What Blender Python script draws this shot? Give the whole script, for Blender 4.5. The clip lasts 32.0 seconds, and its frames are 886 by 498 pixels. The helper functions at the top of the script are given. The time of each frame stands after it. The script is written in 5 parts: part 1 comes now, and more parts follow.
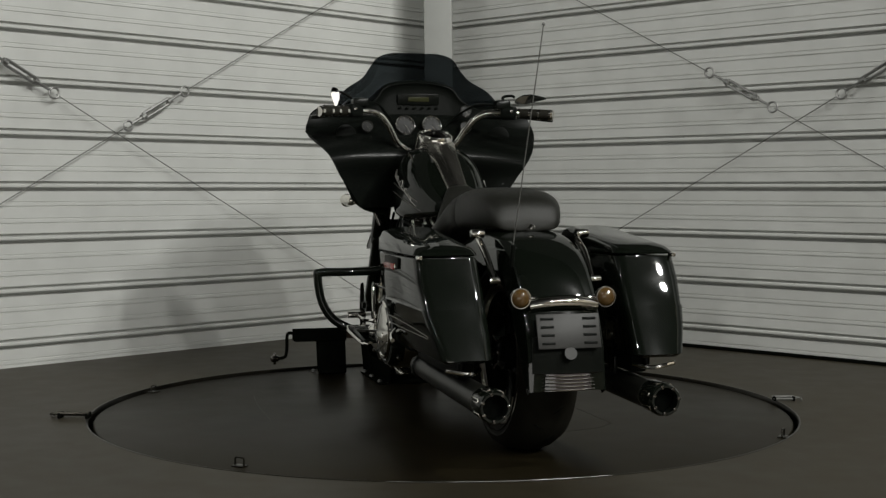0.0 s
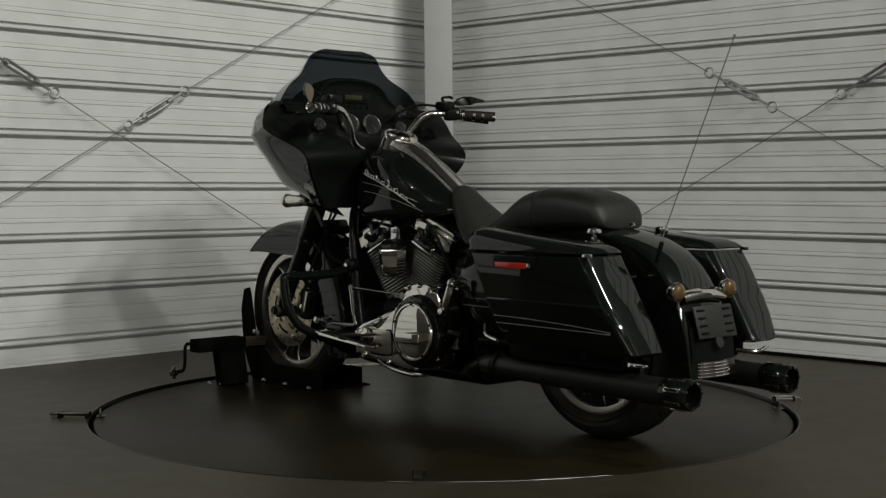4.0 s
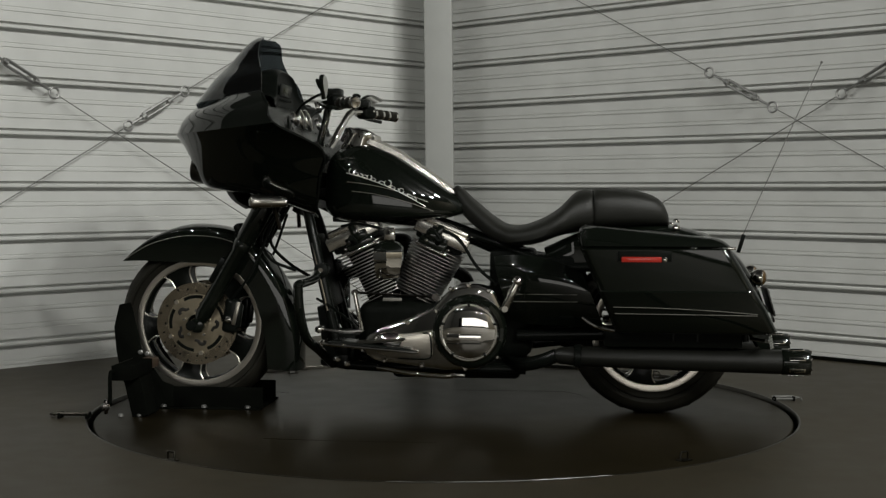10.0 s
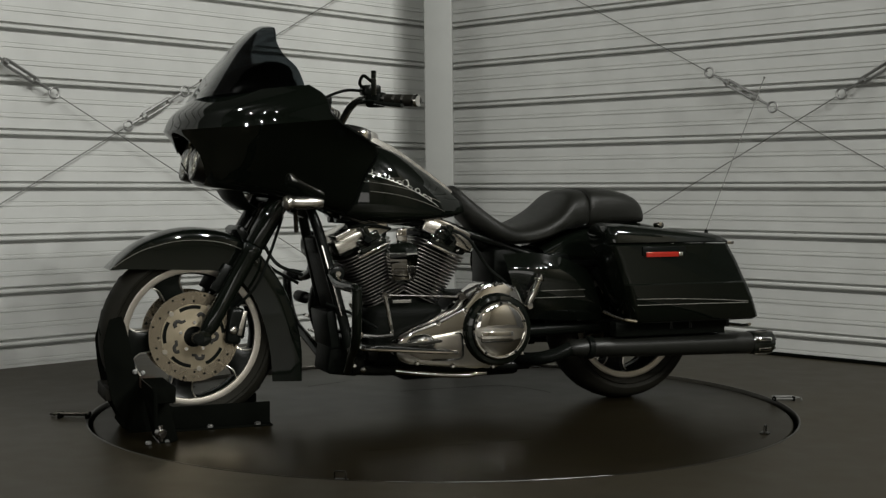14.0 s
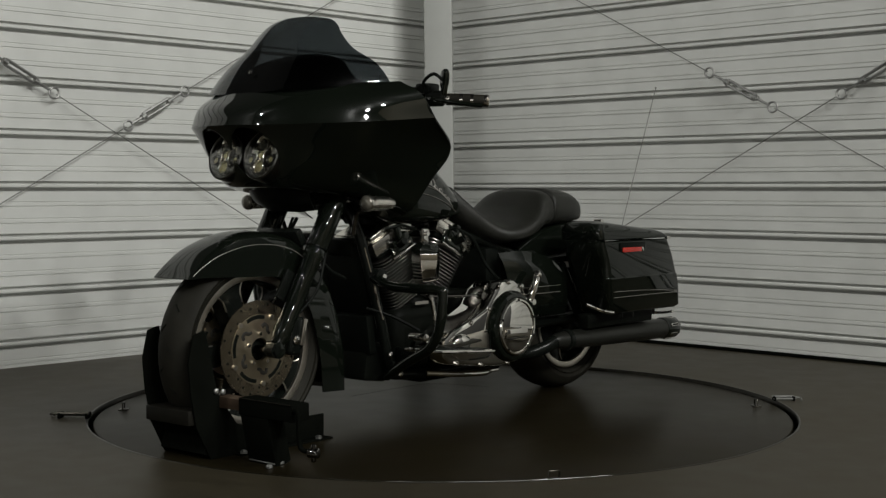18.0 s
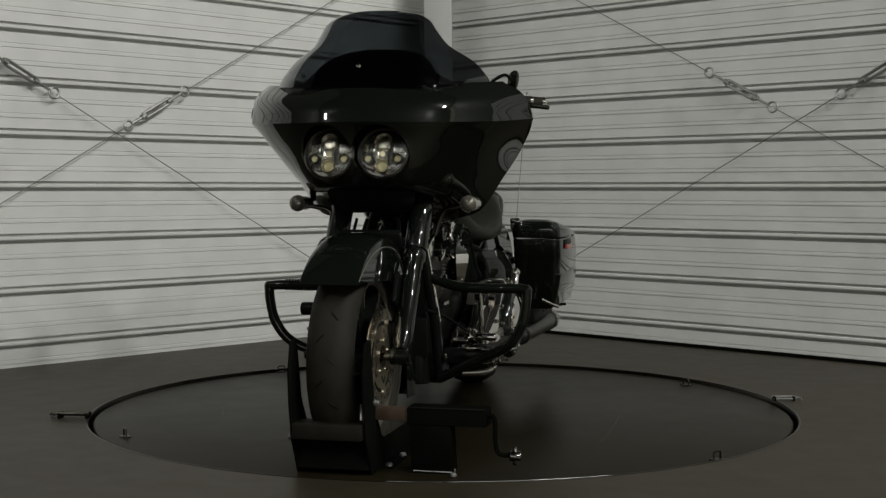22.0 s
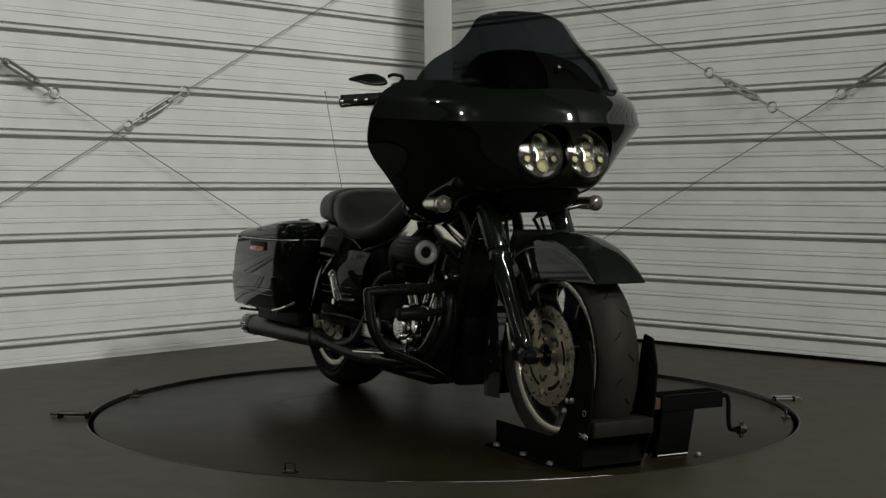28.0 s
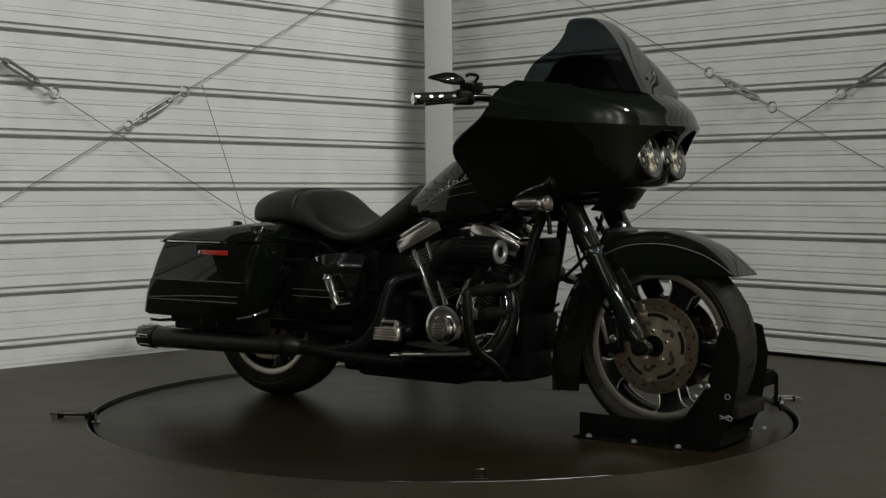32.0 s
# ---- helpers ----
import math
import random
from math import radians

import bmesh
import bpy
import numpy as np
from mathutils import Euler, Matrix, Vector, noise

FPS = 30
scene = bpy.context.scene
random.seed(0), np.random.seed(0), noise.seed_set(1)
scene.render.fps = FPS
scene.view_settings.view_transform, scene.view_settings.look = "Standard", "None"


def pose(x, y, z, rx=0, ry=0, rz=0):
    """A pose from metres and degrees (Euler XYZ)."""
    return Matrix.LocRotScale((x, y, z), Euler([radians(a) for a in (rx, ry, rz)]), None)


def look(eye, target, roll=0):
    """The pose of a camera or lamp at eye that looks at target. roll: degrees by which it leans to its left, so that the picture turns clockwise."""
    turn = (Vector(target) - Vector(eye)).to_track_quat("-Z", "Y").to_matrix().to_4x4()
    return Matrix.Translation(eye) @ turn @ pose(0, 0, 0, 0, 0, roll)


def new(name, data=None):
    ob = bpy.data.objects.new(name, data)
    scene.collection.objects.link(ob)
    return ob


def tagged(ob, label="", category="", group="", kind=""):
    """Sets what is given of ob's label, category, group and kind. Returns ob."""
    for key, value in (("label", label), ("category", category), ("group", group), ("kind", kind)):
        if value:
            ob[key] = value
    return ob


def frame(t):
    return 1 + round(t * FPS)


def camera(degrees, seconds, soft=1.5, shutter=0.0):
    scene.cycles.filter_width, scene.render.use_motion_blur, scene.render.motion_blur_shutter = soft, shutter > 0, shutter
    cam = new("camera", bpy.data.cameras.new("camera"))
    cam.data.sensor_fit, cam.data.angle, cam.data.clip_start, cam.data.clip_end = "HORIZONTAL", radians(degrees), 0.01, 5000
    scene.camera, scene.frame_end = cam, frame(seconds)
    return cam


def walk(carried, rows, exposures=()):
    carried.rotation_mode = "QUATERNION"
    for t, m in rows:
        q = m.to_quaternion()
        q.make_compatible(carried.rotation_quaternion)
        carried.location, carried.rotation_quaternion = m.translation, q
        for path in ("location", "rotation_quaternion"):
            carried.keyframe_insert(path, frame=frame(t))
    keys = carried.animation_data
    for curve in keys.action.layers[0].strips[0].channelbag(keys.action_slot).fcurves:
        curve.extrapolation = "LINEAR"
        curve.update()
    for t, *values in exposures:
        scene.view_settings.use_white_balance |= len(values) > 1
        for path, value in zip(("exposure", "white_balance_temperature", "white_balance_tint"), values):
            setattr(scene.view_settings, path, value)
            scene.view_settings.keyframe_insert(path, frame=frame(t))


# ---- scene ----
cam = camera(36.7, 32.0, soft=1.35)
# the camera stands still on a stand in front of the turntable
walk(cam, [(0.0, pose(0, -4.775, 0.7943, 87.41, 0, 0.01)), (32.0, pose(0, -4.775, 0.7943, 87.41, 0, 0.01))],
     exposures=[(0.0, 0.0), (32.0, 0.0)])

# ---- light: a closed hall, lit by a few ceiling fittings ----
world = bpy.data.worlds.new("world")
world.use_nodes = True
scene.world = world
world.node_tree.nodes["Background"].inputs[0].default_value = (0.02, 0.02, 0.02, 1)
world.node_tree.nodes["Background"].inputs[1].default_value = 0.1


def globe_lamp(name, at, radius, power, colour):
    d = bpy.data.lights.new(name, "POINT")
    d.shadow_soft_size, d.energy, d.color = radius, power, colour
    ob = new(name, d)
    ob.location = at
    return ob


def doorway_light(name, at, target, width, height, power, colour):
    d = bpy.data.lights.new(name, "AREA")
    d.shape, d.size, d.size_y, d.energy, d.color = "RECTANGLE", width, height, power, colour
    ob = new(name, d)
    ob.matrix_world = look(at, target)
    return ob


# added low fill, as from an unseen gate behind the stand, and high-bay lamps under the roof in two rows
doorway_light("gate_fill_south", (-0.4, -12.7, 1.2), (-0.4, 1.0, 0.7), 7.0, 1.8, 68, (1.0, 0.98, 0.92))
for x, y, east, west in ((4.0, -9.5, 500, 60), (5.0, -8.1, 700, 110), (5.6, -6.4, 740, 180), (4.7, -3.2, 600, 180)):
    globe_lamp("bay_lamp", (x, y, 5.5), 0.17, east, (0.995, 1.0, 0.955))
    globe_lamp("bay_lamp", (-x, y, 5.5), 0.08, west, (0.995, 1.0, 0.955))
for x, y, power in ((2.6, -10.2, 45), (1.3, -10.5, 45), (0.0, -10.8, 45)):
    globe_lamp("bay_lamp", (x, y, 4.2), 0.07, power, (0.995, 1.0, 0.945))

# ---- materials ----


def mat(name, colour, rough=0.5, metal=0.0, coat=0.0, grain=0.0, scale=40.0, bump=0.0, bscale=200.0, wear=0.0, spec=0.5, rvar=0.0, tint=(1, 1, 1)):
    """A surface with colour mottling at two scales, fine relief and uneven gloss. grain: how far the colour varies; rvar: how far the gloss does."""
    m = bpy.data.materials.new(name)
    m.use_nodes = True
    nt = m.node_tree
    b = nt.nodes["Principled BSDF"]
    b.inputs["Base Color"].default_value = (*colour, 1)
    b.inputs["Roughness"].default_value = rough
    b.inputs["Metallic"].default_value = metal
    b.inputs["Coat Weight"].default_value = coat
    b.inputs["Coat Roughness"].default_value = 0.04
    b.inputs["Specular IOR Level"].default_value = spec
    b.inputs["Specular Tint"].default_value = (*tint, 1)
    co = nt.nodes.new("ShaderNodeTexCoord")
    if grain or rvar or bump:
        n1 = nt.nodes.new("ShaderNodeTexNoise")
        n1.inputs["Scale"].default_value, n1.inputs["Detail"].default_value = scale, 6
        nt.links.new(co.outputs["Object"], n1.inputs["Vector"])
        n2 = nt.nodes.new("ShaderNodeTexNoise")
        n2.inputs["Scale"].default_value, n2.inputs["Detail"].default_value = scale / 9, 4
        nt.links.new(co.outputs["Object"], n2.inputs["Vector"])
        add = nt.nodes.new("ShaderNodeMath")
        add.operation = "ADD"
        nt.links.new(n1.outputs["Fac"], add.inputs[0])
        nt.links.new(n2.outputs["Fac"], add.inputs[1])
    if grain:
        r = nt.nodes.new("ShaderNodeMapRange")
        r.inputs["From Min"].default_value, r.inputs["From Max"].default_value = 0.65, 1.35
        r.inputs["To Min"].default_value, r.inputs["To Max"].default_value = 1 - grain, 1 + grain
        nt.links.new(add.outputs[0], r.inputs["Value"])
        mul = nt.nodes.new("ShaderNodeVectorMath")
        mul.operation = "SCALE"
        mul.inputs[0].default_value = colour
        nt.links.new(r.outputs[0], mul.inputs["Scale"])
        nt.links.new(mul.outputs[0], b.inputs["Base Color"])
    if rvar:
        r = nt.nodes.new("ShaderNodeMapRange")
        r.inputs["From Min"].default_value, r.inputs["From Max"].default_value = 0.65, 1.35
        r.inputs["To Min"].default_value, r.inputs["To Max"].default_value = max(0.01, rough - rvar), rough + rvar
        nt.links.new(add.outputs[0], r.inputs["Value"])
        nt.links.new(r.outputs[0], b.inputs["Roughness"])
    if bump:
        n3 = nt.nodes.new("ShaderNodeTexNoise")
        n3.inputs["Scale"].default_value, n3.inputs["Detail"].default_value = bscale, 3
        nt.links.new(co.outputs["Object"], n3.inputs["Vector"])
        bp = nt.nodes.new("ShaderNodeBump")
        bp.inputs["Strength"].default_value, bp.inputs["Distance"].default_value = bump, 0.002
        nt.links.new(n3.outputs["Fac"], bp.inputs["Height"])
        nt.links.new(bp.outputs[0], b.inputs["Normal"])
    return m


def glass(name, tint, gloss_rough=0.02):
    """A tinted sheet: light passes straight through, coloured, under a clear gloss."""
    m = bpy.data.materials.new(name)
    m.use_nodes = True
    nt = m.node_tree
    nt.nodes.clear()
    out = nt.nodes.new("ShaderNodeOutputMaterial")
    mix = nt.nodes.new("ShaderNodeMixShader")
    tr = nt.nodes.new("ShaderNodeBsdfTransparent")
    gl = nt.nodes.new("ShaderNodeBsdfGlossy")
    lw = nt.nodes.new("ShaderNodeLayerWeight")
    lw.inputs["Blend"].default_value = 0.5
    rise = nt.nodes.new("ShaderNodeMath")
    rise.operation = "POWER"
    rise.inputs[1].default_value = 4.5
    nt.links.new(lw.outputs["Facing"], rise.inputs[0])
    scale = nt.nodes.new("ShaderNodeMapRange")
    scale.inputs["To Min"].default_value, scale.inputs["To Max"].default_value = 0.045, 0.9
    nt.links.new(rise.outputs[0], scale.inputs["Value"])
    nt.links.new(scale.outputs[0], mix.inputs[0])
    tr.inputs["Color"].default_value = (*tint, 1)
    gl.inputs["Color"].default_value, gl.inputs["Roughness"].default_value = (1, 1, 1, 1), gloss_rough
    nt.links.new(tr.outputs[0], mix.inputs[1])
    nt.links.new(gl.outputs[0], mix.inputs[2])
    nt.links.new(mix.outputs[0], out.inputs[0])
    return m


PAINT = mat("black_gloss_paint", (0.0040, 0.0054, 0.0038), 0.034, coat=0.0, rvar=0.012, scale=18, spec=0.5)
SATIN = mat("black_satin_coating", (0.005, 0.006, 0.005), 0.26, rvar=0.02, scale=8, spec=0.16)
WRINKLE = mat("black_wrinkle_finish", (0.0048, 0.0056, 0.0045), 0.42, grain=0.2, bump=0.25, bscale=900, spec=0.04)
STEEL_BLACK = mat("black_powder_coated_steel", (0.0042, 0.0047, 0.0038), 0.55, grain=0.3, scale=12, bump=0.04, bscale=500, rvar=0.05, spec=0.0)
CHROME = mat("chrome", (0.80, 0.78, 0.74), 0.035, metal=1, rvar=0.02, scale=30)
SATIN_CHROME = mat("brushed_chrome", (0.66, 0.65, 0.62), 0.22, metal=1, rvar=0.05, scale=40)
COVER_ALLOY = mat("polished_cover_alloy", (0.80, 0.77, 0.71), 0.20, metal=1, rvar=0.06, scale=40)
DARK_CHROME = mat("smoked_chrome", (0.20, 0.19, 0.18), 0.14, metal=1, rvar=0.04, scale=30)
ALU = mat("machined_aluminium", (0.66, 0.62, 0.55), 0.30, metal=1, grain=0.03, scale=60, rvar=0.02)
CARRIER = mat("cast_disc_carrier", (0.52, 0.45, 0.33), 0.34, metal=1, grain=0.10, scale=40, rvar=0.06)
DISC_STEEL = mat("brake_disc_steel", (0.40, 0.345, 0.26), 0.26, metal=1, grain=0.08, scale=40, rvar=0.05)
HOOK = mat("shaded_cast_iron", (0.014, 0.012, 0.009), 0.5, grain=0.2)
DULL_RING = mat("dull_cast_ring", (0.27, 0.27, 0.26), 0.45, metal=0.6, grain=0.25, scale=120)
RUBBER = mat("tyre_rubber", (0.0140, 0.0132, 0.0100), 0.62, grain=0.25, scale=25, bump=0.15, bscale=400, spec=0.12)
LEATHER = mat("black_vinyl", (0.0120, 0.0122, 0.0100), 0.42, grain=0.2, scale=30, bump=0.35, bscale=700, rvar=0.06, spec=0.3)
BLACK = mat("black_plastic", (0.005, 0.006, 0.005), 0.38, grain=0.2, bump=0.05, bscale=800, spec=0.05)
SMOKED = glass("smoked_polycarbonate", (0.22, 0.24, 0.252))
CLEAR = glass("clear_lens", (0.95, 0.95, 0.93))
MUFFLER = mat("satin_exhaust_coating", (0.0105, 0.0108, 0.0090), 0.34, grain=0.15, scale=20, rvar=0.04, spec=0.32)
AMBER = mat("amber_lens", (0.075, 0.042, 0.013), 0.10, coat=0.5, grain=0.2, scale=200)
RED = mat("red_reflector", (0.34, 0.02, 0.012), 0.15, coat=0.4, grain=0.15, scale=300)
PINSTRIPE = mat("silver_pinstripe", (0.20, 0.19, 0.17), 0.35, metal=0.3)
BADGE = mat("silver_badge", (0.72, 0.70, 0.66), 0.4, metal=0.6)
MIRROR = mat("mirror_glass", (0.72, 0.71, 0.68), 0.01, metal=1)
GALV = mat("galvanised_steel", (0.36, 0.36, 0.35), 0.48, metal=1, grain=0.15, scale=150, rvar=0.1)
CABLE = mat("steel_wire_rope", (0.20, 0.20, 0.19), 0.5, metal=0.6, bump=0.6, bscale=900)
WALLPAINT = mat("white_painted_sheet_metal", (0.60, 0.605, 0.585), 0.40, grain=0.085, scale=6, bump=0.07, bscale=45, rvar=0.12)
COLUMN = mat("grey_painted_steel", (0.36, 0.365, 0.35), 0.5, grain=0.05, scale=8, bump=0.05, bscale=120)
FLOOR = mat("dark_rubber_coated_floor", (0.030, 0.0258, 0.0168), 0.46, grain=0.22, scale=9, bump=0.03, bscale=160, rvar=0.05, spec=0.31, tint=(1, 0.86, 0.62))
DISC = mat("dark_turntable_deck", (0.0112, 0.0090, 0.0048), 0.32, grain=0.25, scale=7, bump=0.02, bscale=140, rvar=0.035, spec=0.060, tint=(1, 0.84, 0.46))
# surfaces out of view, toned for what the paint and chrome mirror
HALL = mat("unseen_tan_cladding", (0.062, 0.053, 0.037), 0.7, grain=0.15, scale=3)
DIM = mat("unseen_dark_cladding", (0.016, 0.016, 0.014), 0.75, grain=0.15, scale=3)
DARK_FLOOR = mat("unseen_dark_floor", (0.012, 0.011, 0.009), 0.6, grain=0.25, scale=6, bump=0.05, bscale=90, spec=0.2)
CONCRETE = mat("hall_concrete", (0.08, 0.072, 0.058), 0.5, grain=0.25, scale=6, bump=0.1, bscale=90)
LIP = mat("worn_steel_lip", (0.05, 0.047, 0.04), 0.3, metal=1, grain=0.3, scale=30)
CEIL = mat("unseen_dark_ceiling", (0.005, 0.005, 0.0045), 0.7, grain=0.1, scale=3)

# ---- mesh helpers ----


def part(name, bm, material, parent=None, label="", smooth=True):
    """One mesh object, under a thing or a part."""
    me = bpy.data.meshes.new(name)
    bmesh.ops.recalc_face_normals(bm, faces=bm.faces)
    bm.to_mesh(me)
    bm.free()
    me.materials.append(material)
    if smooth:
        me.polygons.foreach_set("use_smooth", [True] * len(me.polygons))
        me.set_sharp_from_angle(angle=radians(38))
    ob = new(name, me)
    if parent:
        ob.parent = parent
    if label:
        ob["label"] = label
    return ob


def like(ob, m, parent=None):
    """Another piece on the same mesh, at the pose m."""
    o = new(ob.name.split(".")[0], ob.data)
    o.parent = parent or ob.parent
    o.matrix_local = m
    if "label" in ob:
        o["label"] = ob["label"]
    return o


def join(*bms):
    """All the given bmeshes in one."""
    out = bmesh.new()
    for bm in bms:
        me = bpy.data.meshes.new("tmp")
        bm.to_mesh(me)
        bm.free()
        out.from_mesh(me)
        bpy.data.meshes.remove(me)
    return out


def move(bm, m):
    bm.transform(m)
    return bm


def rbox(sx, sy, sz, at=(0, 0, 0), turn=(0, 0, 0), bev=0.004, seg=2):
    bm = bmesh.new()
    bmesh.ops.create_cube(bm, size=1)
    bm.transform(Matrix.Diagonal((sx, sy, sz, 1)))
    if bev:
        bmesh.ops.bevel(bm, geom=list(bm.edges), offset=min(bev, 0.45 * min(sx, sy, sz)), segments=seg, affect="EDGES", profile=0.5)
    bm.transform(pose(*at, *turn))
    return bm


def rings(loops, closed=True, cap=True):
    """A skin over rings of equal length."""
    bm = bmesh.new()
    vs = [[bm.verts.new(p) for p in loop] for loop in loops]
    n = len(vs[0])
    for a, b in zip(vs, vs[1:]):
        for i in range(n if closed else n - 1):
            j = (i + 1) % n
            q = [a[i], a[j], b[j], b[i]]
            q = [v for k, v in enumerate(q) if v not in q[:k]]
            bm.faces.new(q)
    if cap and closed:
        bm.faces.new(vs[0])
        bm.faces.new(vs[-1])
    bmesh.ops.remove_doubles(bm, verts=bm.verts, dist=1e-5)
    return bm


def frame_of(d):
    d = Vector(d).normalized()
    a = Vector((0, 0, 1)) if abs(d.z) < 0.9 else Vector((1, 0, 0))
    u = d.cross(a).normalized()
    return u, d.cross(u)


def lathe(profile, p0, axis, seg=32, cap=True):
    """A turned body: profile rows of (radius, distance along the axis from p0)."""
    d = Vector(axis).normalized()
    u, w = frame_of(d)
    loops = []
    for r, h in profile:
        c = Vector(p0) + d * h
        loops.append([c + (u * math.cos(2 * math.pi * i / seg) + w * math.sin(2 * math.pi * i / seg)) * max(r, 1e-4) for i in range(seg)])
    return rings(loops, True, cap)


def cyl(p0, p1, r0, r1=None, seg=24, bev=0.0):
    r1 = r0 if r1 is None else r1
    d = Vector(p1) - Vector(p0)
    h = d.length
    if bev:
        prof = [(r0 - bev, 0), (r0 - bev * 0.3, bev * 0.3), (r0, bev), (r1, h - bev), (r1 - bev * 0.3, h - bev * 0.3), (r1 - bev, h)]
    else:
        prof = [(r0, 0), (r1, h)]
    return lathe(prof, p0, d, seg)


def ball(at, rx, ry=None, rz=None, seg=20):
    bm = bmesh.new()
    bmesh.ops.create_uvsphere(bm, u_segments=seg, v_segments=seg // 2, radius=1)
    bm.transform(Matrix.Translation(at) @ Matrix.Diagonal((rx, ry or rx, rz or rx, 1)))
    return bm


def catmull(pts, steps):
    """A smooth line through the points."""
    p = [Vector(q) for q in pts]
    p = [2 * p[0] - p[1]] + p + [2 * p[-1] - p[-2]]
    out = []
    for i in range(1, len(p) - 2):
        for k in range(steps):
            t = k / steps
            a, b, c, d = p[i - 1:i + 3]
            out.append(0.5 * ((2 * b) + (c - a) * t + (2 * a - 5 * b + 4 * c - d) * t * t + (3 * b - a - 3 * c + d) * t ** 3))
    return out + [p[-2]]


def tube(pts, r, seg=10, steps=6, ends=None, cap=True):
    """A round bar or hose along a smooth line. ends: another radius at the far end."""
    line = catmull(pts, steps) if steps > 1 else [Vector(p) for p in pts]
    u = None
    loops = []
    for i, c in enumerate(line):
        d = (line[min(i + 1, len(line) - 1)] - line[max(i - 1, 0)]).normalized()
        if u is None:
            u, _ = frame_of(d)
        u = (u - d * u.dot(d)).normalized()
        w = d.cross(u)
        k = i / (len(line) - 1)
        rad = r if ends is None else r * (1 - k) + ends * k
        loops.append([c + (u * math.cos(2 * math.pi * j / seg) + w * math.sin(2 * math.pi * j / seg)) * rad for j in range(seg)])
    return rings(loops, True, cap)


def grid(rows, thick=0.0):
    """A sheet over rows of points; thick: its thickness, inwards or outwards."""
    bm = rings(rows, False, False)
    if thick:
        bmesh.ops.recalc_face_normals(bm, faces=bm.faces)
        bmesh.ops.solidify(bm, geom=list(bm.faces), thickness=thick)
    return bm


def smooth_rows(rows, su=5, sv=5):
    """A finer net through the net of points."""
    fine = [catmull(r, su) for r in rows]
    cols = [catmull([r[i] for r in fine], sv) for i in range(len(fine[0]))]
    return [[c[j] for c in cols] for j in range(len(cols[0]))]


def mirrored(rows):
    """Rows that start at the middle plane, continued to the other side."""
    return [[Vector((p[0], -p[1], p[2])) for p in reversed(r[1:])] + [Vector(p) for p in r] for r in rows]


def plate(outline, y0, y1, bev=0.003):
    """A flat plate: an outline in x and z, from y0 to y1."""
    bm = bmesh.new()
    f = bm.faces.new([bm.verts.new((x, y0, z)) for x, z in outline])
    g = bmesh.ops.extrude_face_region(bm, geom=[f])
    bmesh.ops.translate(bm, verts=[v for v in g["geom"] if isinstance(v, bmesh.types.BMVert)], vec=(0, y1 - y0, 0))
    bmesh.ops.recalc_face_normals(bm, faces=bm.faces)
    if bev:
        bmesh.ops.bevel(bm, geom=list(bm.edges), offset=bev, segments=2, affect="EDGES", profile=0.5)
    return bm


def thing(name, label, category, group="", m=None):
    ob = new(name)
    ob.empty_display_size = 0.1
    if m is not None:
        ob.matrix_world = m
    return tagged(ob, label, category, group)


def flip(x, y, z):
    return (x, -y, z)

# ---- the hall: two ribbed sheet walls meet in a corner behind the turntable ----
S = 0.955
CORNER = Vector((-0.007 * S, 3.148 * S, 0))
DIR_L = Vector((-math.cos(radians(46.2)), -math.sin(radians(46.2)), 0))
DIR_R = Vector((math.cos(radians(44.0)), -math.sin(radians(44.0)), 0))
RIB, RIB0, SHEET, TOP = 0.2305, 0.122, 2.66, 6.0


def rib_profile():
    """Depth of the sheet over its height: a rib between two grooves every 23 cm, and two shallow beads between."""
    pts = [(0.0, 0.0)]
    k = -1
    while RIB0 + k * RIB < SHEET - 0.1:
        z = RIB0 + k * RIB
        for dz, d in ((-0.031, 0), (-0.0300, -0.036), (-0.0150, -0.036), (-0.0140, 0.004), (-0.0110, 0.006), (-0.0020, 0.006), (0.0010, 0.003), (0.0025, -0.022), (0.0125, -0.022), (0.0140, 0)):
            pts.append((z + dz, d))
        for c, deep, half in ((0.0585, 0.0056, 0.0019), (0.0785, 0.0030, 0.0017), (0.1325, 0.0056, 0.0019), (0.1515, 0.0030, 0.0017)):
            for dz, d in ((-half - 0.0012, 0), (-half, -deep), (half, -deep), (half + 0.0012, 0)):
                pts.append((z + c + dz, d))
        k += 1
    return [p for p in pts if p[0] >= 0] + [(SHEET, 0.0)]


def sheet_wall(name, direction, length, label):
    inward = Vector((0, -1, 0)) - direction * direction.dot(Vector((0, -1, 0)))
    inward.normalize()
    bm = bmesh.new()
    prof = rib_profile()
    a = [bm.verts.new(CORNER + inward * d + Vector((0, 0, z))) for z, d in prof]
    b = [bm.verts.new(CORNER + direction * length + inward * d + Vector((0, 0, z))) for z, d in prof]
    for i in range(len(prof) - 1):
        bm.faces.new((a[i], a[i + 1], b[i + 1], b[i]))
    # the back of the wall, with its thickness
    o = -0.09 * inward
    q = [bm.verts.new(CORNER + o), bm.verts.new(CORNER + direction * length + o),
         bm.verts.new(CORNER + direction * length + o + Vector((0, 0, SHEET))), bm.verts.new(CORNER + o + Vector((0, 0, SHEET)))]
    bm.faces.new(q)
    bm.faces.new((a[-1], b[-1], q[2], q[3]))
    wall = part(name, bm, WALLPAINT, smooth=False)
    tagged(wall, label, "wall", kind="structure")
    return wall, inward


wall_w, IN_L = sheet_wall("wall_west", DIR_L, 4.8, "white painted ribbed sheet metal wall")
wall_e, IN_R = sheet_wall("wall_east", DIR_R, 4.8, "white painted ribbed sheet metal wall")


def wall_point(direction, inward, along, z, off=0.0):
    return CORNER + direction * along + inward * off + Vector((0, 0, z))


